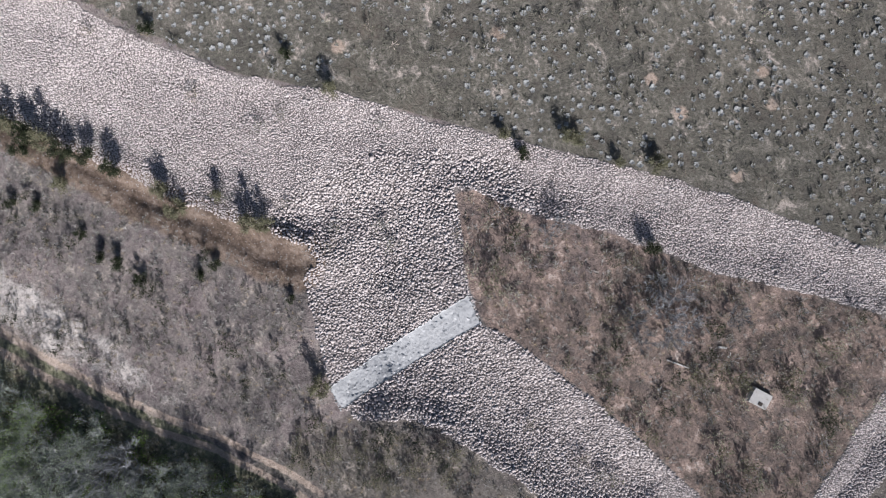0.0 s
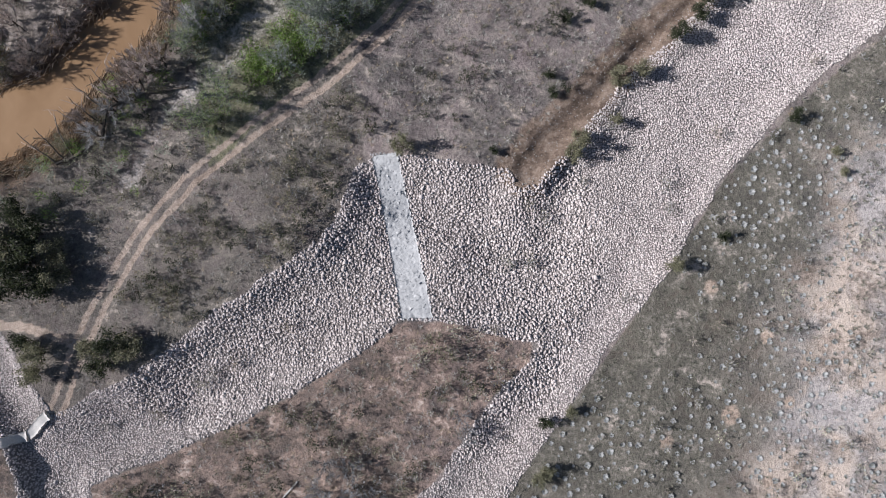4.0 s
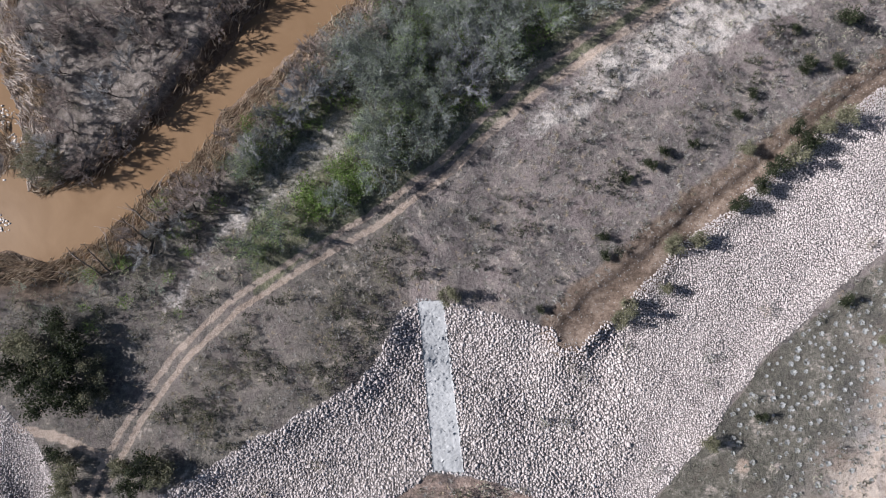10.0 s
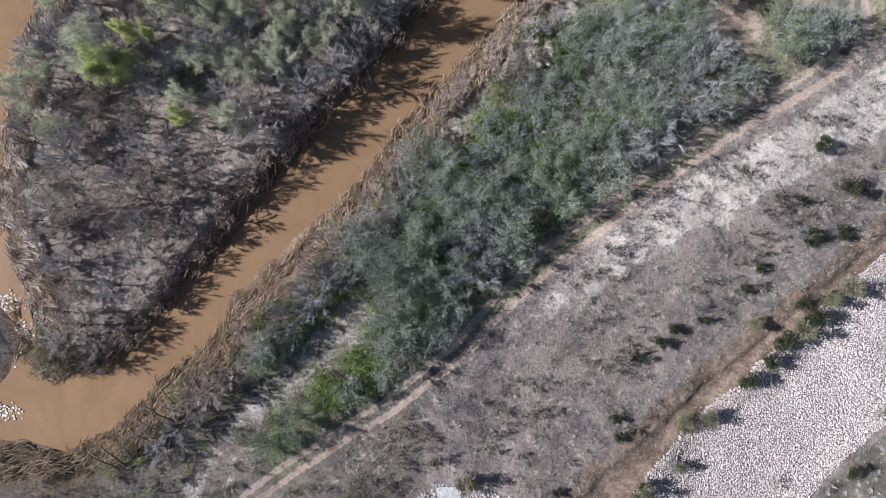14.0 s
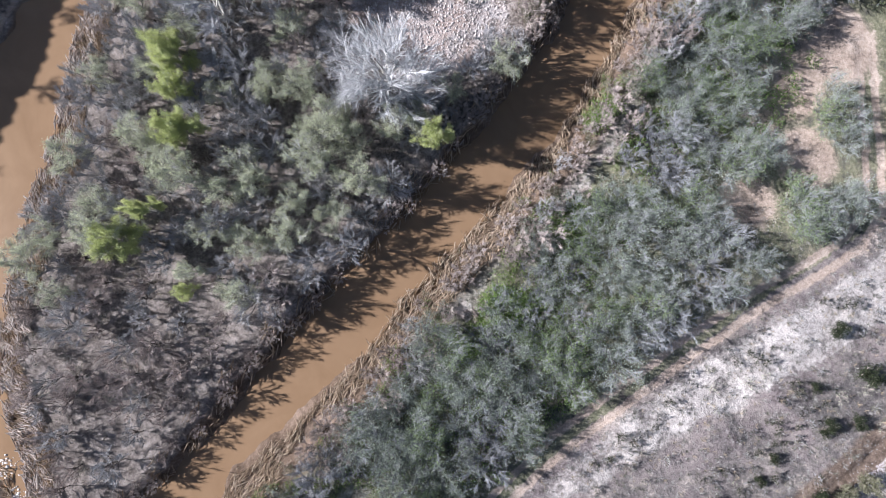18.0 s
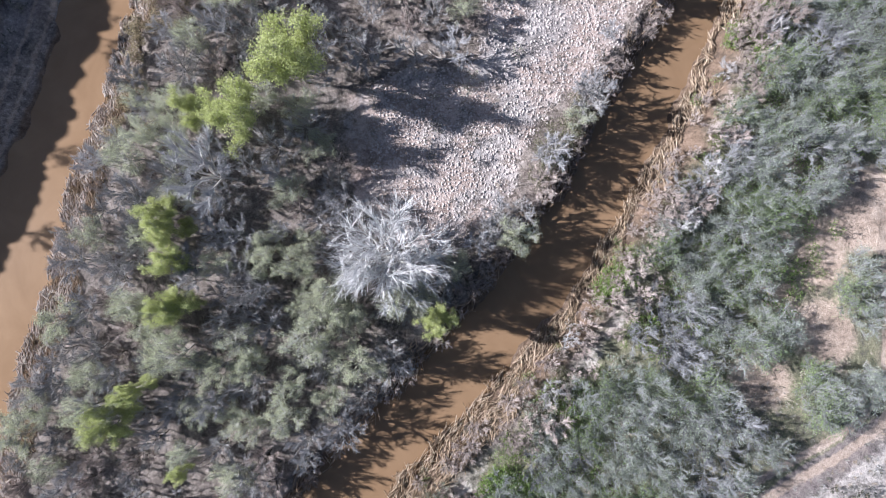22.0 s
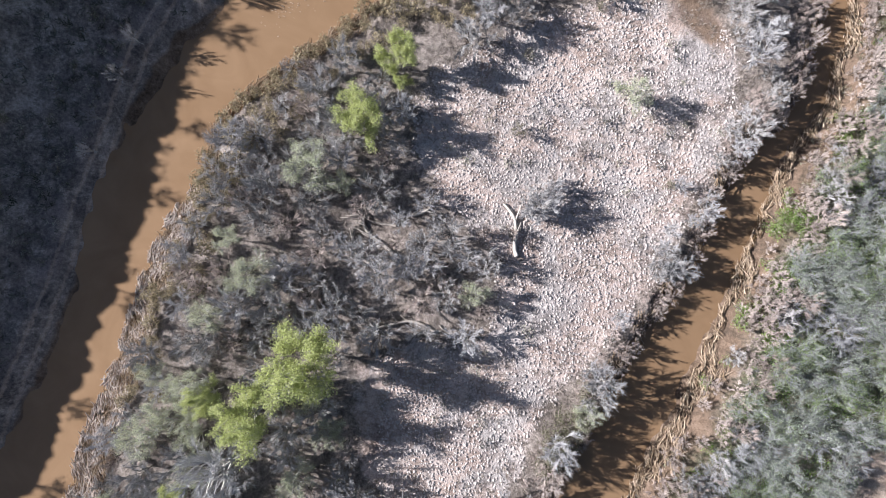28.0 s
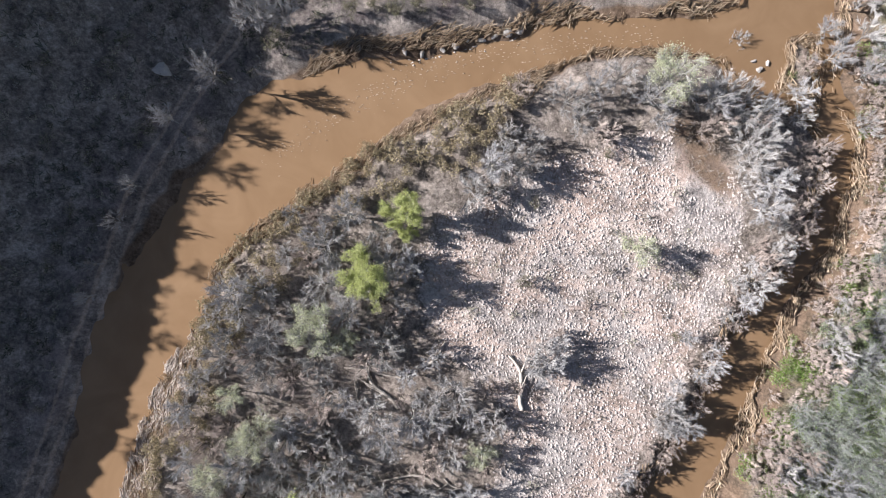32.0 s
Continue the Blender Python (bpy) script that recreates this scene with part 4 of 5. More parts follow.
# thicket between river and road
th = jittered(-44, 58, 14, 160, 2.45, 31, lambda x, y, f: (f["wet"] < -4.2) & (f["isle"] < 0) & (f["road"] > 3.3) & (y > line_y(x, THICKET_EDGE)) & (x > np.interp(y, [60, 150], [-20, 40])) & (f["bank"] < -1.0) & (np.max([rad - np.hypot(x - cx, y - cy) for cx, cy, rad in CLEARINGS], axis=0) < 0))
th = near_first(th[(th[:, 0] > -24) | (th[:, 1] > 22)], 14, 62)
r = np.random.RandomState(32)
cold = np.sin(th[:, 0] * 0.33 + 1.1 * np.sin(th[:, 1] * 0.21)) + 0.7 * np.sin(th[:, 1] * 0.4 + 2) + r.normal(0, 0.5, len(th)) > 0.75
first = np.arange(len(th)) < 290
place(mesq, [tuple(p) for p in th[first & ~cold]], "thicket", 16, 0.75, 1.25)
place(mesq_bare, [tuple(p) for p in th[first & cold]], "thicket", 17, 0.7, 1.15)
rest = th[~first]
join_place("thicket", mesq[:3] + mesq_bare[:2], [tuple(p) for p in rest], 18, 0.75, 1.2, "dense grey green thicket of low trees along the dirt road", "thicket")
eb = apart(jittered(-40, 52, 16, 140, 1.9, 43, lambda x, y, f: (f["east"] > 2.0) & (f["east"] < 6.0) & (f["wet"] < -1.6) & (f["isle"] < 0) & (f["bank"] < 0.2)), 1.5)
pick = np.random.RandomState(44).rand(len(eb))
place(brown_tree, [tuple(p) for p in eb[pick < 0.8]], "east bank brush", 27, 0.5, 0.85)
place(olive_bush, [tuple(p) for p in eb[pick > 0.8]], "east bank brush", 28, 0.4, 0.8)
eb3 = apart(jittered(-20, 52, 34, 142, 1.5, 57, lambda x, y, f: (f["east"] > 1.3) & (f["east"] < 5.5) & (f["wet"] < -1.1) & (f["isle"] < 0) & (f["bank"] < 0.8)), 1.15, eb)
place(brown_tree[:2], [tuple(p) for p in eb3], "east bank brush", 58, 0.34, 0.6)
eb4 = apart(jittered(-12, 58, 36, 142, 1.35, 87, lambda x, y, f: (f["east"] > 1.8) & (f["east"] < 6.2 + np.sin(0.6 * y)) & (f["wet"] < -1.2) & (f["isle"] < 0) & (f["bank"] < 0.6)), 1.15, eb)
place(shore_brush, [tuple(p) for p in near_first(eb4, 22, 80)[:290]], "east bank brush", 88, 0.6, 1.2)
eb2 = apart(scatter(5200, -40, 52, 14, 142, 46, lambda x, y, f: (f["east"] > 0.8) & (f["east"] < 7) & (f["wet"] < -0.8) & (f["isle"] < 0) & (f["bank"] < -0.2)), 0.8)
join_place("bank_scrub", lite_grey[:2] + lite_grey[1:2] + lite_green[1:3], [tuple(p) for p in eb2], 30, 0.45, 1.1, "brown and green scrub on top of the river bank", "scrub")
hs = apart(scatter(1500, -76, -12, 78, 166, 48, lambda x, y, f: (f["west"] > 3) & (f["wet"] < 0) & (f["track"] > 1.5)), 1.2)
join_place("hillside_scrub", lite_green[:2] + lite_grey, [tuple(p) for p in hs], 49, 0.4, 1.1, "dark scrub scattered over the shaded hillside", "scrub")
# shrubs
place(green_shrub, [(24.4, -4.6, 1), (9.0, -22.1, 1), (2.3, -28.1, 1.1), (39.4, 8.7, 1), (22.3, 15.0, 1.4), (24.7, 15.3, 1.2), (17.1, 8.7, 1.3), (31.6, 20.4, 1.2), (29.0, 18.6, 1.2), (21.3, 10.6, 0.8), (-4.3, -23.7, 1), (-0.2, 10.9, 1.4), (33.3, 22.3, 1.4), (35.1, 23.2, 1.5), (36.7, 24.7, 1.4), (38.6, 26.1, 1.3), (40.9, 27.1, 1.4), (30.0, -2.4, 0.8), (8.2, -22.8, 0.9), (4.4, -25.0, 0.7), (9.8, -17.6, 0.9), (12.2, -16.9, 0.8), (43.1, 4.4, 0.7), (43.6, 2.3, 0.6), (30.6, 24.3, 1.1), (35.8, 26.2, 1.1), (16.4, 7.6, 1.1)], "channel shrubs", 19)
place(green_shrub, [(-38.7, 4.6, 2.4), (-40.2, 2.4, 2.2), (-37.5, 7.4, 2.1), (-40.5, 7.0, 2.1), (-38.0, -4.4, 1.7), (-38.9, -6.3, 1.5), (-30.7, -4.4, 1.9), (-29.0, -5.0, 1.7), (-32.2, -6.3, 1.5), (-37.1, 2.4, 2), (-41.7, 4.5, 2), (-42.6, 8.0, 2), (-39.0, 9.6, 1.8), (-35.7, 5.5, 1.6), (-35.5, 3.0, 1.6), (-44.3, 6.0, 2), (-39.4, -3.0, 1.4), (-33.1, -4.5, 1.4)], "roadside shrubs", 20)
place(green_shrub[1::2], [(37.4, 32.4, 0.87), (38.0, 33.1, 0.87), (41.0, 33.0, 1.01), (42.4, 37.5, 1.45), (30.1, 27.9, 0.72), (22.0, 24.4, 0.80), (20.6, 23.1, 0.87), (18.2, 21.8, 0.87), (25.3, 25.1, 0.72), (15.4, 14.1, 0.72), (8.7, 9.1, 0.65), (40.1, 42.4, 1.16), (37.0, 36.8, 0.72), (31.7, 30.0, 0.72), (15.2, 15.9, 0.72)], "slope shrubs", 21)
place(grey_shrub, [(-13.9, -5.1, 1.3), (-23.3, -9.7, 1.6), (-19.8, -8.1, 1.4), (11.5, 3.3, 1.1), (12.9, 1.9, 1.2), (8.4, -2.0, 1.5), (10.6, -2.2, 1.4), (17.2, 5.0, 1), (21.1, 10.2, 1.2), (25.1, 3.6, 1.2), (25.0, 1.0, 1.2), (31.4, 7.7, 1.4), (19.1, -7.2, 1.1), (6.2, -8.3, 0.9), (42.6, 14.0, 1.2), (-27.8, -11.9, 1.3), (-33.3, -12.4, 1), (-22.2, -8.9, 1.3)], "riprap shrubs", 22)
place(mesq_bare, [(-9.2, -23.6, 0.7), (-7.5, -22.7, 0.7), (-12.4, -23.6, 0.7), (-12.3, -21.2, 0.7), (-10.4, -22.2, 0.7), (-14.1, -27.6, 0.55), (-9.3, -19.0, 0.6), (-11.4, -18.5, 0.6), (2.1, -17.5, 0.5), (1.8, -15.9, 0.45)], "peninsula brush", 23)
pb = apart(scatter(1200, -38, 12, -44, -5, 45, lambda x, y, f: (depth_in(x, y, PENINSULA) > 0.3) & (np.sin(0.55 * x + 1.3 * np.sin(0.4 * y)) + np.sin(0.5 * y + 0.3 * x) > -0.25)), 0.8)
join_place("peninsula_scrub", lite_grey + lite_green[:2], [tuple(p) for p in pb], 29, 0.4, 1.3, "low dark scrub on the bare brown peninsula", "scrub")
un = apart(scatter(9000, -26, 56, 16, 130, 47, lambda x, y, f: (f["wet"] < -3.2) & (f["isle"] < 0) & (f["road"] > 2.6) & (y > line_y(x, THICKET_EDGE)) & (x > np.interp(y, [60, 150], [-20, 40])) & (f["bank"] < -0.3) & (f["east"] < 16 + 5 * np.sin(0.2 * x))), 1.3)
join_place("undergrowth", lite_green[2:3] * 3 + lite_green[3:], [tuple(p) for p in un], 33, 0.6, 1.4, "fresh green undergrowth between the thicket trees", "undergrowth")
GREEN_SPOTS = [(6.5, 45.0), (8.0, 47.2), (12.5, 55.5), (-9.4, 23.4), (-12.5, 20.5), (-6.5, 26.5), (4.5, 48.2), (4.1, 46.0), (18.0, 65.2), (17.4, 67.8), (32.5, 91.0), (33.7, 93.6), (37.4, 98.9), (19.2, 66.4), (42.0, 115.8), (38.0, 105.0), (1.5, 40.5)]
rg = np.random.RandomState(76)
gp = np.concatenate([np.array(c) + rg.normal(0, 1.3, (22, 2)) for c in GREEN_SPOTS])
gf = land(gp[:, 0], gp[:, 1])
gp = gp[(gf["road"] > 1.6) & (gf["wet"] < -1.5) & (gf["bank"] < 0.2)]
join_place("green_weeds", lite_green[2:3], [tuple(p) for p in gp], 77, 0.7, 1.3, "fresh bright green weeds at the edge of the thicket", "weeds")
vs = apart(scatter(2600, -30, -3, -6, 20, 78, lambda x, y, f: (f["rip"] < -0.7) & (f["road"] > 1.5) & (y < line_y(x, THICKET_EDGE)) & (y > line_y(x, MEADOW_EDGE)) & (np.sin(0.5 * x + 1.2 * np.sin(0.35 * y)) + np.sin(0.62 * y + 0.4 * x) > -0.1)), 0.8)
join_place("valley_scrub", lite_green[:2] + lite_grey[2:], [tuple(p) for p in vs], 79, 0.4, 1.0, "olive green scrub clumps between the road and the riprap", "scrub")
vs = apart(scatter(1500, 2, 46, 12, 46, 90, lambda x, y, f: (f["seep"] < -1.0) & (f["rip"] < -0.7) & (f["road"] > 2.2) & (y < line_y(x, THICKET_EDGE)) & (np.sin(0.45 * x + 1.2 * np.sin(0.3 * y)) + np.sin(0.55 * y - 0.3 * x) > 0.2)), 0.9)
join_place("slope_scrub", lite_grey[2:] * 2 + lite_green[:1], [tuple(p) for p in vs], 91, 0.4, 0.95, "dark twiggy scrub patches on the dry slope above the seep", "scrub")
shr = near_first(apart(scatter(1500, -50, 56, -52, 60, 41, lambda x, y, f: (f["wet"] < -4) & (f["rip"] < -0.6) & (f["road"] > 1.8) & (f["seep"] < -0.3)), 1.5), 0, 5)
place(grey_shrub, [tuple(p) for p in shr[:240]], "dry scrub", 24, 0.4, 1.1)
join_place("dry_scrub", lite_grey, [tuple(p) for p in shr[240:]], 25, 0.4, 1.1, "scattered grey twiggy scrub on dry soil", "scrub")
low = apart(scatter(5200, -46, 30, 8, 44, 42, lambda x, y, f: (f["wet"] < -2.2) & (f["isle"] < 0) & (f["road"] > 1.6) & (y > line_y(x, THICKET_EDGE)) & (x < 8) & (f["bank"] < 0)), 0.95)
join_place("low_scrub", lite_green + lite_grey * 2, [tuple(p) for p in low], 26, 0.4, 1.05, "tangled low green scrub between the road and the river", "scrub")
bar_kinds = lite_grey


# ---- grass ----
def tufts(name, pts, size, blades, material, seed, label, upright=0.6, width=0.1):
    r = np.random.RandomState(seed)
    n = len(pts)
    z = height(pts[:, 0], pts[:, 1])
    c = np.repeat(np.concatenate([pts, z[:, None]], 1), blades, 0)
    s = np.repeat(size * r.uniform(0.5, 1.4, n), blades)
    a = r.uniform(0, 6.283, n * blades)
    el = r.uniform(0.15, 0.15 + upright * 1.4, n * blades)
    d = np.stack([np.cos(a) * np.cos(el), np.sin(a) * np.cos(el), np.sin(el)], -1) * (s * r.uniform(0.6, 1.1, n * blades))[:, None]
    w = np.stack([-np.sin(a), np.cos(a), 0 * a], -1) * (s * width)[:, None]
    v = np.stack([c - w * 0.6, c + w * 0.6, c + d + w, c + d - w], 1)
    me = fast_mesh(name, v.reshape(-1, 3), np.arange(n * blades * 4).reshape(-1, 4), material)
    return tagged(new(name, me), label, "grass", kind="stuff")


on_meadow = lambda x, y, f: (y < line_y(x, MEADOW_EDGE)) & (f["rip"] < -0.5)
mp = scatter(13000, -30, 58, -56, 24, 51, on_meadow)
patch = np.sin(mp[:, 0] * 0.22) + np.sin(mp[:, 1] * 0.27 + 1) + np.random.RandomState(52).normal(0, 0.7, len(mp))
tufts("pale_bunchgrass", apart(mp[patch > -0.3], 0.66), 0.25, 30, TUFT_DUSTY, 53, "round pale grey bunchgrass tufts on the slope", 0.22, 0.2)
tufts("green_grass", mp[patch < 0.9], 0.24, 7, TUFT_GREEN, 54, "olive green grass clumps on the slope")
dp = scatter(30000, -48, 58, -45, 56, 55, lambda x, y, f: (y > line_y(x, MEADOW_EDGE)) & (f["rip"] < -0.4) & (f["road"] > 1.3) & (f["wet"] < -4) & (f["seep"] < -0.2) & (f["isle"] < 0))
half = np.random.RandomState(56).rand(len(dp))
tufts("dry_grass", dp[half < 0.5], 0.3, 10, TUFT_PALE, 57, "grey dry grass on the valley floor", 0.6, 0.04)
tufts("straw_grass", dp[(half >= 0.5) & (half < 0.72)], 0.28, 9, STRAW, 58, "straw coloured dry grass on the valley floor", 0.6, 0.04)
tufts("olive_grass", dp[half >= 0.72], 0.3, 10, TUFT_GREEN, 59, "olive green weeds on the valley floor", 0.6, 0.05)
ip = scatter(16000, -52, 48, 20, 145, 60, lambda x, y, f: (f["isle"] > 1) & (f["bar"] < 0.5))
tufts("island_litter", ip, 0.55, 9, LITTER, 61, "dry litter and dead stalks under the island trees", 0.5, 0.035)
bp = scatter(8000, -8, 40, 72, 140, 64, lambda x, y, f: (f["bar"] > -0.5) & (f["wet"] < -1.5))
bn = np.sin(bp[:, 0] * 0.5 + np.sin(bp[:, 1] * 0.3)) + np.sin(bp[:, 1] * 0.45) + np.random.RandomState(65).normal(0, 0.6, len(bp))
tufts("bar_stalks", bp[bn > 0.1], 0.34, 8, LITTER, 66, "grey dead stalks and weeds among the cobbles", 0.6, 0.05)
bs = apart(scatter(400, -8, 40, 72, 140, 67, lambda x, y, f: (f["bar"] > 0.5) & (f["wet"] < -1.5) & (np.sin(x * 0.3 + 1) + np.sin(y * 0.23) > 0.1)), 1.6)
join_place("bar_scrub", bar_kinds, [tuple(p) for p in bs], 68, 0.5, 1.3, "grey twiggy scrub scattered over the gravel bar", "scrub")
hp = scatter(5000, -72, -14, 74, 164, 62, lambda x, y, f: (f["west"] > 2) & (f["wet"] < 0) & (f["track"] > 1.4))
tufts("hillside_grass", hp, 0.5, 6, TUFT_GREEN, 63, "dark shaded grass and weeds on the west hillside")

finish(shore_brush + reed + white_tree + grey_tree + brown_tree + sage_tree + lime_tree + mesq + mesq_bare + green_shrub + grey_shrub + olive_bush + lite_green + lite_grey)


# ---- flood debris along the banks ----
def debris(name, n, box, seed, keep, label, lo=0.5, hi=1.5, fat=1.0, material=REED):
    r = np.random.RandomState(seed)
    p = scatter(n, *box, seed, keep)
    k = len(p)
    e = 0.3
    gx_ = land(p[:, 0] + e, p[:, 1])["wet"] - land(p[:, 0] - e, p[:, 1])["wet"]
    gy_ = land(p[:, 0], p[:, 1] + e)["wet"] - land(p[:, 0], p[:, 1] - e)["wet"]
    a = np.arctan2(gy_, gx_) - 1.2 + r.normal(0, 0.4, k)
    ln, rad = r.uniform(lo, hi, k) * 0.5, r.uniform(0.03, 0.085, k) * fat
    z = np.maximum(height(p[:, 0], p[:, 1]), broad(p[:, 0], p[:, 1]) - 1.5) + r.uniform(0.05, 0.5, k)
    d = np.stack([np.cos(a), np.sin(a), r.normal(0, 0.18, k)], -1) * ln[:, None]
    s = np.stack([-np.sin(a), np.cos(a), 0 * a], -1) * rad[:, None]
    u = np.array([0, 0, 1.0]) * (rad * 1.2)[:, None]
    c = np.concatenate([p, z[:, None]], 1)
    v = np.stack([c - d - s, c - d + s, c - d * 0.9 + u, c + d - s * 0.5, c + d + s * 0.5, c + d * 0.9 + u * 0.5], 1)
    q = np.array([(0, 1, 4, 3), (1, 2, 5, 4), (2, 0, 3, 5)])
    me = fast_mesh(name, v.reshape(-1, 3), (q[None] + 6 * np.arange(k)[:, None, None]).reshape(-1, 4), material)
    return tagged(new(name, me), label, "flood debris", kind="stuff")


debris("flood_debris", 260000, (-52, 54, 14, 150), 71, lambda x, y, f: (f["wet"] < 0.25) & (f["wet"] > -1.5 + 1.0 * np.sin(x * 0.4 + y * 0.13) * np.sin(y * 0.31) - 2.2 * np.exp(-((y - 50) / 9) ** 2) * (x > -8) - 1.9 * ((x < -18) & (y < 106)) + 0.9 * ((y > 88) & (x > 10))) & (((f["isle"] > -3.0) & (x < np.interp(y, ISLE_MID_Y, ISLE_MID_X))) | (f["east"] < 3.5) | ((x > -18) & (y > 138))), "tan flattened reeds and flood debris along the river bank", 0.5, 1.7, 0.85)

debris("flood_debris", 90000, (-52, -16, 24, 108), 72, lambda x, y, f: (f["isle"] > -0.8) & (f["isle"] < 3.0 + np.sin(y * 0.7)) & (x < np.interp(y, ISLE_MID_Y, ISLE_MID_X)) & (np.sin(x * 1.3 + y * 0.9) + np.sin(y * 2.1 - x) > -0.7), "thick bleached flood debris heaped along the island shore", 0.5, 1.4, 1.5, DRIFT)

debris("flood_debris", 70000, (-46, 46, 22, 138), 89, lambda x, y, f: (f["isle"] > -0.35) & (f["isle"] < 1.6 + 0.8 * np.sin(0.6 * y + x)) & (x > np.interp(y, ISLE_MID_Y, ISLE_MID_X)) & (np.sin(x * 1.1 - y * 0.8) + np.sin(y * 1.7) > -0.9), "brown flattened reeds and roots along the island's water edge", 0.5, 1.5, 0.9)

# ---- weir and sills ----
def slab_mesh(name, corners, nu, nv, lift, depth, material, bumps=0.06):
    """A thick slab that follows the ground between four corners."""
    c = np.array(corners, float)
    u, v = np.meshgrid(np.linspace(0, 1, nu), np.linspace(0, 1, nv))
    p = (c[0][:, None, None] * (1 - u) + c[1][:, None, None] * u) * (1 - v) + (c[3][:, None, None] * (1 - u) + c[2][:, None, None] * u) * v
    r = np.random.RandomState(3)
    x, y = p[0] + r.normal(0, 0.05, u.shape), p[1] + r.normal(0, 0.05, u.shape)
    z = height(x.ravel(), y.ravel()).reshape(u.shape) + lift + r.normal(0, bumps, u.shape)
    top = np.stack([x, y, z], -1).reshape(-1, 3)
    i = np.arange(nu * nv).reshape(nv, nu)
    q = np.stack([i[:-1, :-1], i[1:, :-1], i[1:, 1:], i[:-1, 1:]], -1).reshape(-1, 4)
    ring = np.concatenate([i[0, :], i[1:, -1], i[-1, -2::-1], i[-2:0:-1, 0]])
    low = top[ring] - (0, 0, depth)
    k = len(ring)
    j = np.arange(k)
    side = np.stack([ring, ring[(j + 1) % k], len(top) + (j + 1) % k, len(top) + j], -1)
    return fast_mesh(name, np.concatenate([top, low]), np.concatenate([q[:, ::-1], side]), material)


weir = tagged(new("weir"), "pale grouted rubble weir strip across the riprap channel", "weir")
part("slab", slab_mesh("slab", WEIR, 22, 130, 0.1, 0.8, GROUT, 0.02), weir)
wp = jittered(-5, 2, -8, 12, 0.2, 81, lambda x, y, f: depth_in(x, y, WEIR) > -0.12 + 0.15 * np.sin(3.1 * y + x))
tagged(part("stone_facing", stone_field("stone_facing", wp, np.random.RandomState(82).uniform(0.12, 0.26, len(wp)), GROUT_STONE, 83, 0.02), weir, "grey stones set in the grout"), kind="stuff")
tagged(new("concrete_sill", slab_mesh("concrete_sill", [(-46, -12.2), (-41, -11.8), (-41.1, -12.8), (-46, -13.2)], 24, 5, 0.35, 0.9, WHITE_PAINT, 0.01)), "white concrete sill across the side channel", "concrete sill")
tagged(new("concrete_sill", slab_mesh("concrete_sill", [(-41, -11.8), (-38.5, -10), (-38, -10.8), (-40.6, -12.7)], 14, 5, 0.38, 0.9, WHITE_PAINT, 0.01)), "white concrete sill end beside the dirt road", "concrete sill")


def box_mesh(name, x, y, z, sx, sy, sz, turn, material, bevel=0.03):
    bm = bmesh.new()
    bmesh.ops.create_cube(bm, size=1, matrix=pose(x, y, z, 0, 0, turn) @ Matrix.Diagonal((sx, sy, sz, 1)))
    bmesh.ops.bevel(bm, geom=list(bm.edges), offset=bevel, segments=1, affect="EDGES")
    me = bpy.data.meshes.new(name)
    bm.to_mesh(me)
    bm.free()
    me.materials.append(material)
    return me


hz = float(height(-22.3, -25.9)[0])
vault = tagged(new("concrete_vault"), "low white concrete vault with a dark block for its hole in bare red soil", "vault")
part("slab", box_mesh("slab", -22.3, -25.9, hz + 0.18, 1.9, 1.55, 0.5, 33, WHITE_PAINT), vault)
# Raised dark block: its colour stands in for the shaded hole in the vault.
part("lid", box_mesh("lid", -22.7, -25.6, hz + 0.45, 0.4, 0.35, 0.06, 33, WOOD_DARK, 0.015), vault)
for ax, ay, bx, by, wide in ((-14.7, -20, -16.5, -21.5, 0.14), (-16, -24.9, -16.5, -25.6, 0.2)):
    mx, my = (ax + bx) / 2, (ay + by) / 2
    tagged(new("plank", box_mesh("plank", mx, my, float(height(mx, my)[0]) + 0.1, math.hypot(bx - ax, by - ay), wide, 0.08, math.degrees(math.atan2(by - ay, bx - ax)), WHITE_PAINT, 0.012)), "weathered white plank lying on brown soil", "plank")


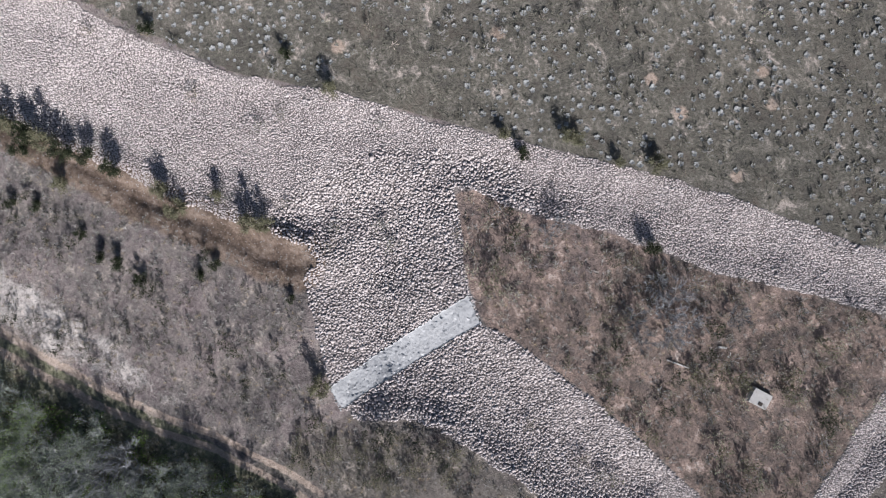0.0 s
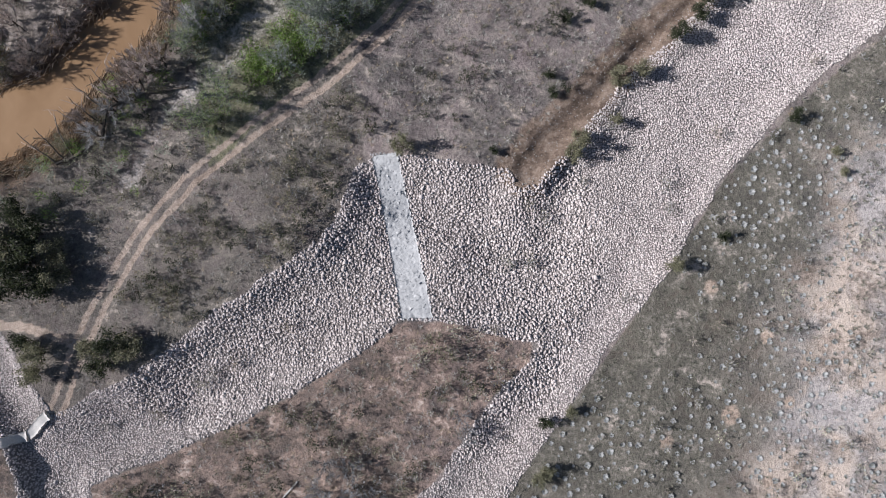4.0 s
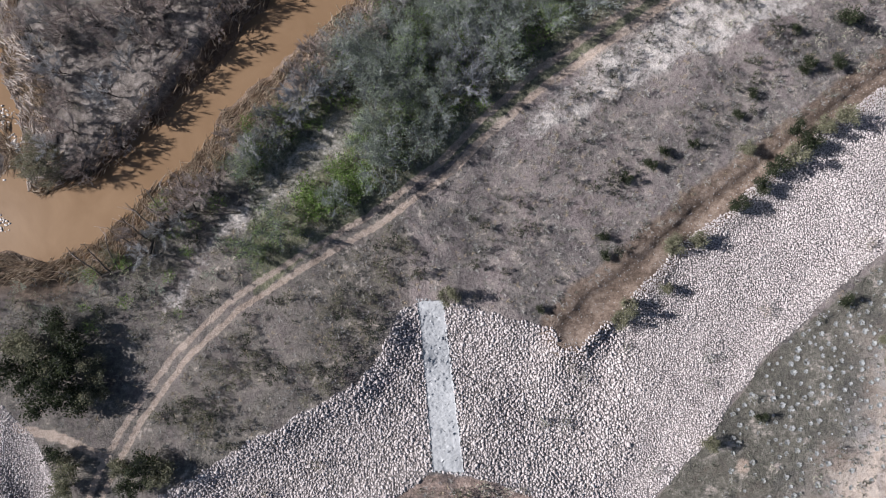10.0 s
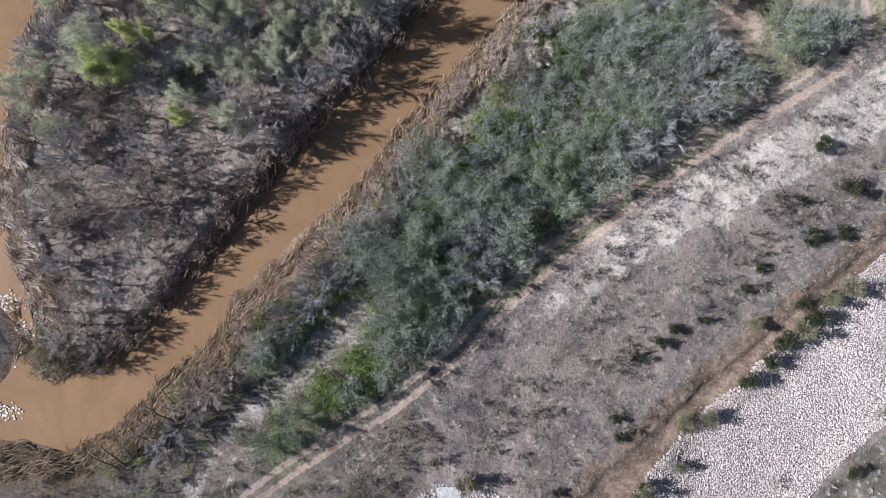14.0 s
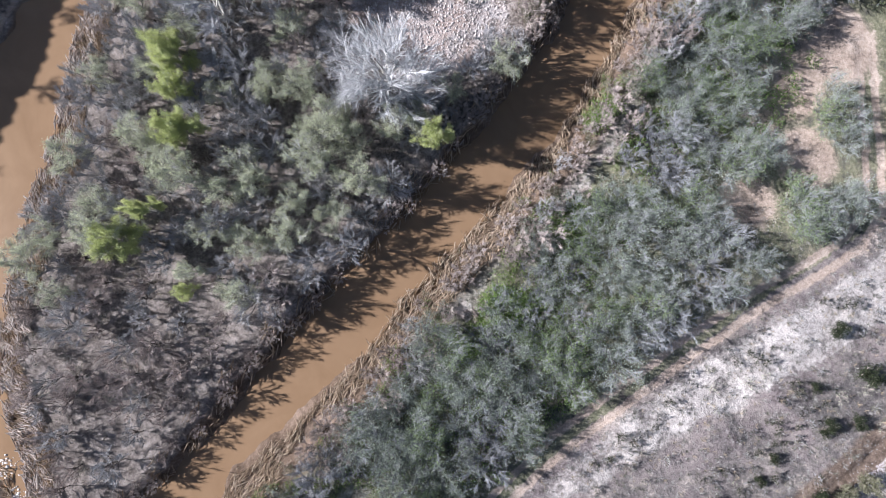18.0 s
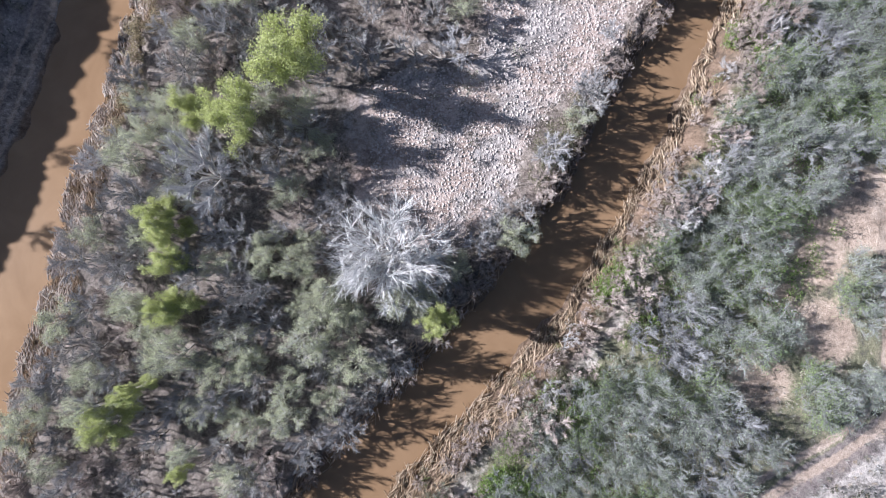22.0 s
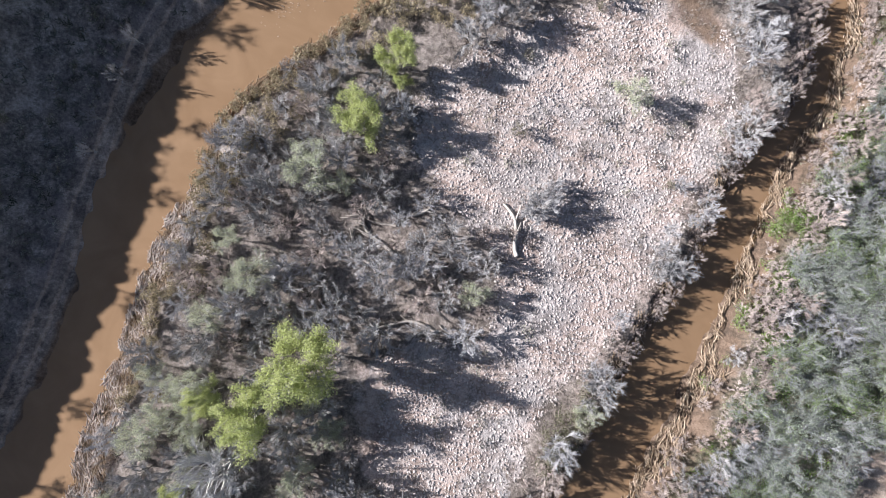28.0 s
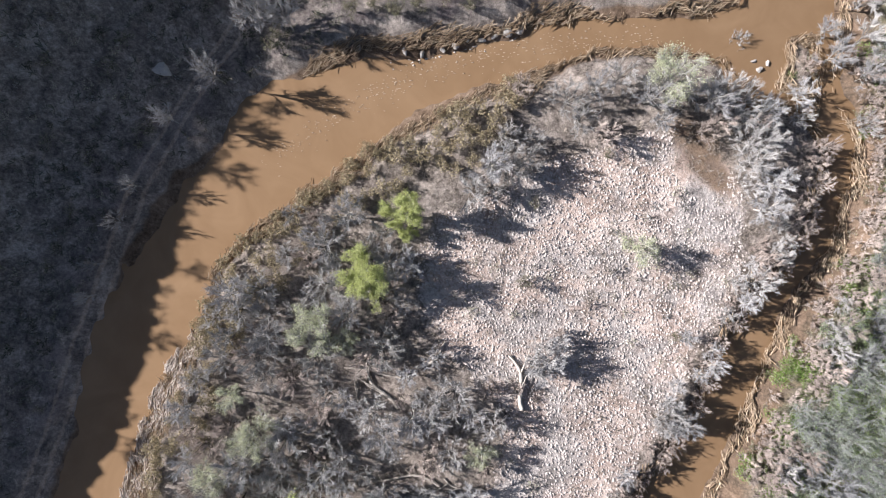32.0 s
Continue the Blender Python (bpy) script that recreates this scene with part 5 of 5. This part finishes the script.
# ---- logs ----
def log_thing(ax, ay, bx, by, rad, seed, forks, label):
    r = np.random.RandomState(seed)
    z0, z1 = float(height(ax, ay)[0]) + rad, float(height(bx, by)[0]) + rad
    me_v, me_q = [], []
    def tube(pts, r0, r1):
        n0, k = len(me_v), 8
        for i, p in enumerate(pts):
            d = pts[min(i + 1, len(pts) - 1)] - pts[max(i - 1, 0)]
            u = np.cross(d, (0, 0, 1.0))
            u /= np.linalg.norm(u) + 1e-9
            w = np.cross(u, d)
            w /= np.linalg.norm(w) + 1e-9
            rr_ = r0 + (r1 - r0) * i / (len(pts) - 1)
            for j in range(k):
                t = 6.283 * j / k
                me_v.append(p + rr_ * r.uniform(0.88, 1.12) * (math.cos(t) * u + math.sin(t) * w))
        for i in range(len(pts) - 1):
            for j in range(k):
                a, b = n0 + i * k + j, n0 + i * k + (j + 1) % k
                me_q.append((a, b, b + k, a + k))
        for base in (n0, n0 + (len(pts) - 1) * k):
            me_q.append((base, base + 2, base + 4, base + 6))
    a, b = np.array([ax, ay, z0]), np.array([bx, by, z1])
    side = np.array([-(b - a)[1], (b - a)[0], 0])
    pts = [a + (b - a) * t + side * 0.1 * math.sin(5 * t + seed) for t in np.linspace(0, 1, 9)]
    tube(pts, rad, rad * 0.45)
    for k in range(forks):
        s = pts[r.randint(3, 8)]
        d = (b - a) / np.linalg.norm(b - a) * r.uniform(0.5, 1) + side / np.linalg.norm(side) * r.choice((-1, 1)) * r.uniform(0.4, 0.9)
        ln = r.uniform(1.0, 2.6)
        tube([s + d * ln * t + (0, 0, 0.25 * math.sin(3 * t)) for t in np.linspace(0, 1, 5)], rad * 0.45, rad * 0.12)
    return tagged(new("fallen_log", fast_mesh("fallen_log", np.array(me_v), np.array(me_q), WOOD_GREY)), label, "log", "island logs")


def taper_mesh(name, line, r0, r1, material, seed, sides=7):
    """A crooked round limb through the points."""
    r = np.random.RandomState(seed)
    pts = [np.array(p, float) for p in line]
    v, q = [], []
    for i, p in enumerate(pts):
        d = pts[min(i + 1, len(pts) - 1)] - pts[max(i - 1, 0)]
        u = np.cross(d, (0.2, 0.1, 1.0))
        u /= np.linalg.norm(u) + 1e-9
        w = np.cross(u, d)
        w /= np.linalg.norm(w) + 1e-9
        rad = r0 + (r1 - r0) * i / (len(pts) - 1)
        for j in range(sides):
            t = 6.283 * j / sides
            v.append(p + rad * r.uniform(0.85, 1.15) * (math.cos(t) * u + math.sin(t) * w))
        if i:
            for j in range(sides):
                m0, m1 = (i - 1) * sides + j, (i - 1) * sides + (j + 1) % sides
                q.append((m0, m1, m1 + sides, m0 + sides))
    return fast_mesh(name, np.array(v), np.array(q), material)


def dead_tree(trunk, limbs, seed):
    """A toppled tree: its trunk lies on the bank, its bare limbs reach out over the water."""
    r = np.random.RandomState(seed)
    root = tagged(new("dead_tree"), "toppled dead tree with bare dark limbs reaching over the water", "dead tree", "toppled trees")
    level = lambda x, y: max(float(height(x, y)[0]), float(broad(x, y)) - 1.45)
    line = [(x, y, level(x, y) + 0.25) for x, y in trunk]
    part("trunk", taper_mesh("trunk", line, 0.17, 0.09, WOOD_DARK, seed), root)
    for (ax, ay), (bx, by) in limbs:
        z = level(ax, ay) + 0.3
        pts = [(ax + (bx - ax) * t + r.normal(0, 0.06), ay + (by - ay) * t + r.normal(0, 0.06), z + 1.7 * math.sin(1.4 * t)) for t in np.linspace(0, 1, 6)]
        limb = part("limb", taper_mesh("limb", pts, 0.085, 0.03, WOOD_DARK, seed), root)
        for _ in range(4):
            k = r.randint(2, 6)
            p = np.array(pts[k])
            d = np.array([bx - ax, by - ay, 0]) / math.hypot(bx - ax, by - ay) * 0.8 + r.normal(0, 0.5, 3)
            part("twig", taper_mesh("twig", [p, p + d * 0.5 + (0, 0, 0.1), p + d * r.uniform(0.8, 1.3)], 0.03, 0.012, TWIG_BROWN, seed, 4), limb)
    return root


dead_tree([(-35.3, 14.3), (-33.9, 14.6), (-32.8, 15.0), (-31.4, 16.0)], [((-35.3, 14.4), (-37.4, 17.3)), ((-34.3, 14.6), (-35.7, 17.5)), ((-33.6, 14.9), (-33.6, 18.3))], 201)
dead_tree([(-30.4, 16.0), (-30.0, 17.6), (-29.5, 19.3)], [((-30.4, 16.4), (-33.3, 19.0)), ((-30.1, 17.6), (-32.0, 20.0)), ((-29.6, 18.9), (-31.4, 21.5))], 202)
dead_tree([(-29.0, 19.4), (-26.0, 20.4), (-24.0, 20.2), (-20.8, 20.1)], [((-28.3, 19.6), (-29.4, 20.9)), ((-28.1, 19.7), (-29.5, 22.7)), ((-27.1, 20.1), (-28.1, 23.0)), ((-26.4, 20.4), (-26.9, 22.6)), ((-25.4, 20.4), (-26.3, 24.0))], 203)


for k, (ax, ay, bx, by, rad, forks) in enumerate(((-7.2, 100.1, -10.5, 105.5, 0.26, 5), (-9.4, 99.2, -12.1, 103.2, 0.18, 4), (-4.5, 100.8, -0.9, 100.8, 0.27, 0), (7.6, 100.6, 5.6, 106.3, 0.25, 3), (-4.5, 104.6, -1.3, 107.5, 0.2, 2), (-2.1, 91.9, -10.2, 93.3, 0.18, 4), (2.9, 91.0, -1.5, 92.8, 0.15, 3), (-6.7, 103.3, -11.8, 106.4, 0.15, 3), (-4.4, 98.3, -5.3, 100.2, 0.14, 1), (1.3, 61.6, -12.9, 62.2, 0.14, 4))):
    log_thing(ax, ay, bx, by, rad, 80 + k, forks, "bleached fallen tree trunk with bare forked limbs on the island" if forks else "smooth white driftwood log on the island floor")


# ---- foam and boulders ----
def foam_patch(cx, cy, n, wide, seed):
    r = np.random.RandomState(seed)
    p = np.array([cx, cy]) + r.normal(0, wide, (n, 2)) * (1, 0.55)
    s = r.uniform(0.04, 0.14, n)
    v = BOX[None] * (s[:, None, None] * (1.3, 0.8, 0.12)) * r.uniform(0.7, 1.1, (n, 8, 3))
    v = v + np.stack([p[:, 0], p[:, 1], broad(p[:, 0], p[:, 1]) - 1.43], -1)[:, None]
    q = (BOXQ[None] + 8 * np.arange(n)[:, None, None]).reshape(-1, 4)
    return tagged(new("foam", fast_mesh("foam", v.reshape(-1, 3), q, FOAM)), "white foam and broken water of a small rapid", "foam", kind="stuff")


for k, (fx, fy, n, wide) in enumerate(((-48.2, 31.8, 120, 1), (-46.2, 28.6, 160, 0.9), (-48.3, 26.5, 120, 1), (-48.9, 20.3, 140, 1), (-5.3, 140.8, 70, 1.3), (5.9, 143.4, 60, 1), (-0.2, 142.1, 50, 1.2))):
    foam_patch(fx, fy, n, wide, 90 + k)


def flecks(line, n, wide, seed):
    """Short pale wave crests strewn along the current."""
    r = np.random.RandomState(seed)
    line = np.array(line)
    t = r.uniform(0, len(line) - 1.001, n)
    i = t.astype(int)
    p = line[i] + (line[i + 1] - line[i]) * (t - i)[:, None] + r.normal(0, wide, (n, 2))
    f = land(p[:, 0], p[:, 1])
    p = p[f["wet"] > 0.7]
    n = len(p)
    s = r.uniform(0.03, 0.085, n)
    v = BOX[None] * (s[:, None, None] * (1.6, 0.45, 0.14)) * r.uniform(0.7, 1.1, (n, 8, 3))
    v = v + np.stack([p[:, 0], p[:, 1], broad(p[:, 0], p[:, 1]) - 1.44], -1)[:, None]
    return tagged(new("wave_crests", fast_mesh("wave_crests", v.reshape(-1, 3), (BOXQ[None] + 8 * np.arange(n)[:, None, None]).reshape(-1, 4), CREST)), "small pale wave crests on the fast brown current", "wave crests", kind="stuff")


flecks([(-22.4, 128.3), (-18.5, 130.9), (-13.5, 134.4), (-9.5, 136.4), (-6.0, 138.2), (-2.0, 139.5), (1.9, 140.5), (6.9, 141.6), (12.4, 142.2), (17.4, 142.7), (22.5, 143.1)], 520, 0.9, 97)


def boulder(x, y, size, seed, label):
    bm = bmesh.new()
    bmesh.ops.create_icosphere(bm, subdivisions=2, radius=1)
    r = random.Random(seed)
    a, sx, sy = r.uniform(0, 3), r.uniform(0.9, 1.5), r.uniform(0.6, 0.9)
    for v in bm.verts:
        k = 1 + 0.22 * math.sin(3.1 * v.co.x + 2 * v.co.y + seed) + 0.13 * math.sin(5.3 * v.co.y - 4 * v.co.z + 2 * seed) + r.uniform(-0.05, 0.05)
        v.co = Matrix.Rotation(a, 3, "Z") @ (v.co * (round(k * 6) / 6) * size * Vector((sx, sy, 0.55)))
    me = bpy.data.meshes.new("boulder")
    bm.to_mesh(me)
    bm.free()
    me.materials.append(ROCK)
    ob = tagged(new("boulder", me), label, "boulder", "bank boulders")
    ob.location = (x, y, max(float(height(x, y)[0]), float(broad(x, y)) - 1.5) + 0.18 * size)


for k, (bx, by, size) in enumerate(((-6.5, 140.9, 0.7), (-4.5, 140.7, 0.6), (-0.6, 141.6, 0.8), (2.4, 142.4, 0.7), (5.4, 143.2, 1.0), (6.9, 143.5, 0.8), (-11.8, 141.3, 0.6), (-2.1, 141.2, 0.6), (3.9, 142.8, 0.6), (-9.0, 141.4, 0.5), (0.8, 142.3, 0.5), (9.5, 144.6, 0.5))):
    boulder(bx, by, size * 0.55, 300 + k, "pale grey boulder at the foot of the river bank")
boulder(-33.8, 138.0, 0.8, 330, "grey boulder lying on the shaded hillside")
for k, (bx, by, size) in enumerate(((35.4, 139.6, 0.45), (36.4, 140.4, 0.35), (34.7, 140.6, 0.3))):
    boulder(bx, by, size, 340 + k, "small pale rock in the shallow confluence")
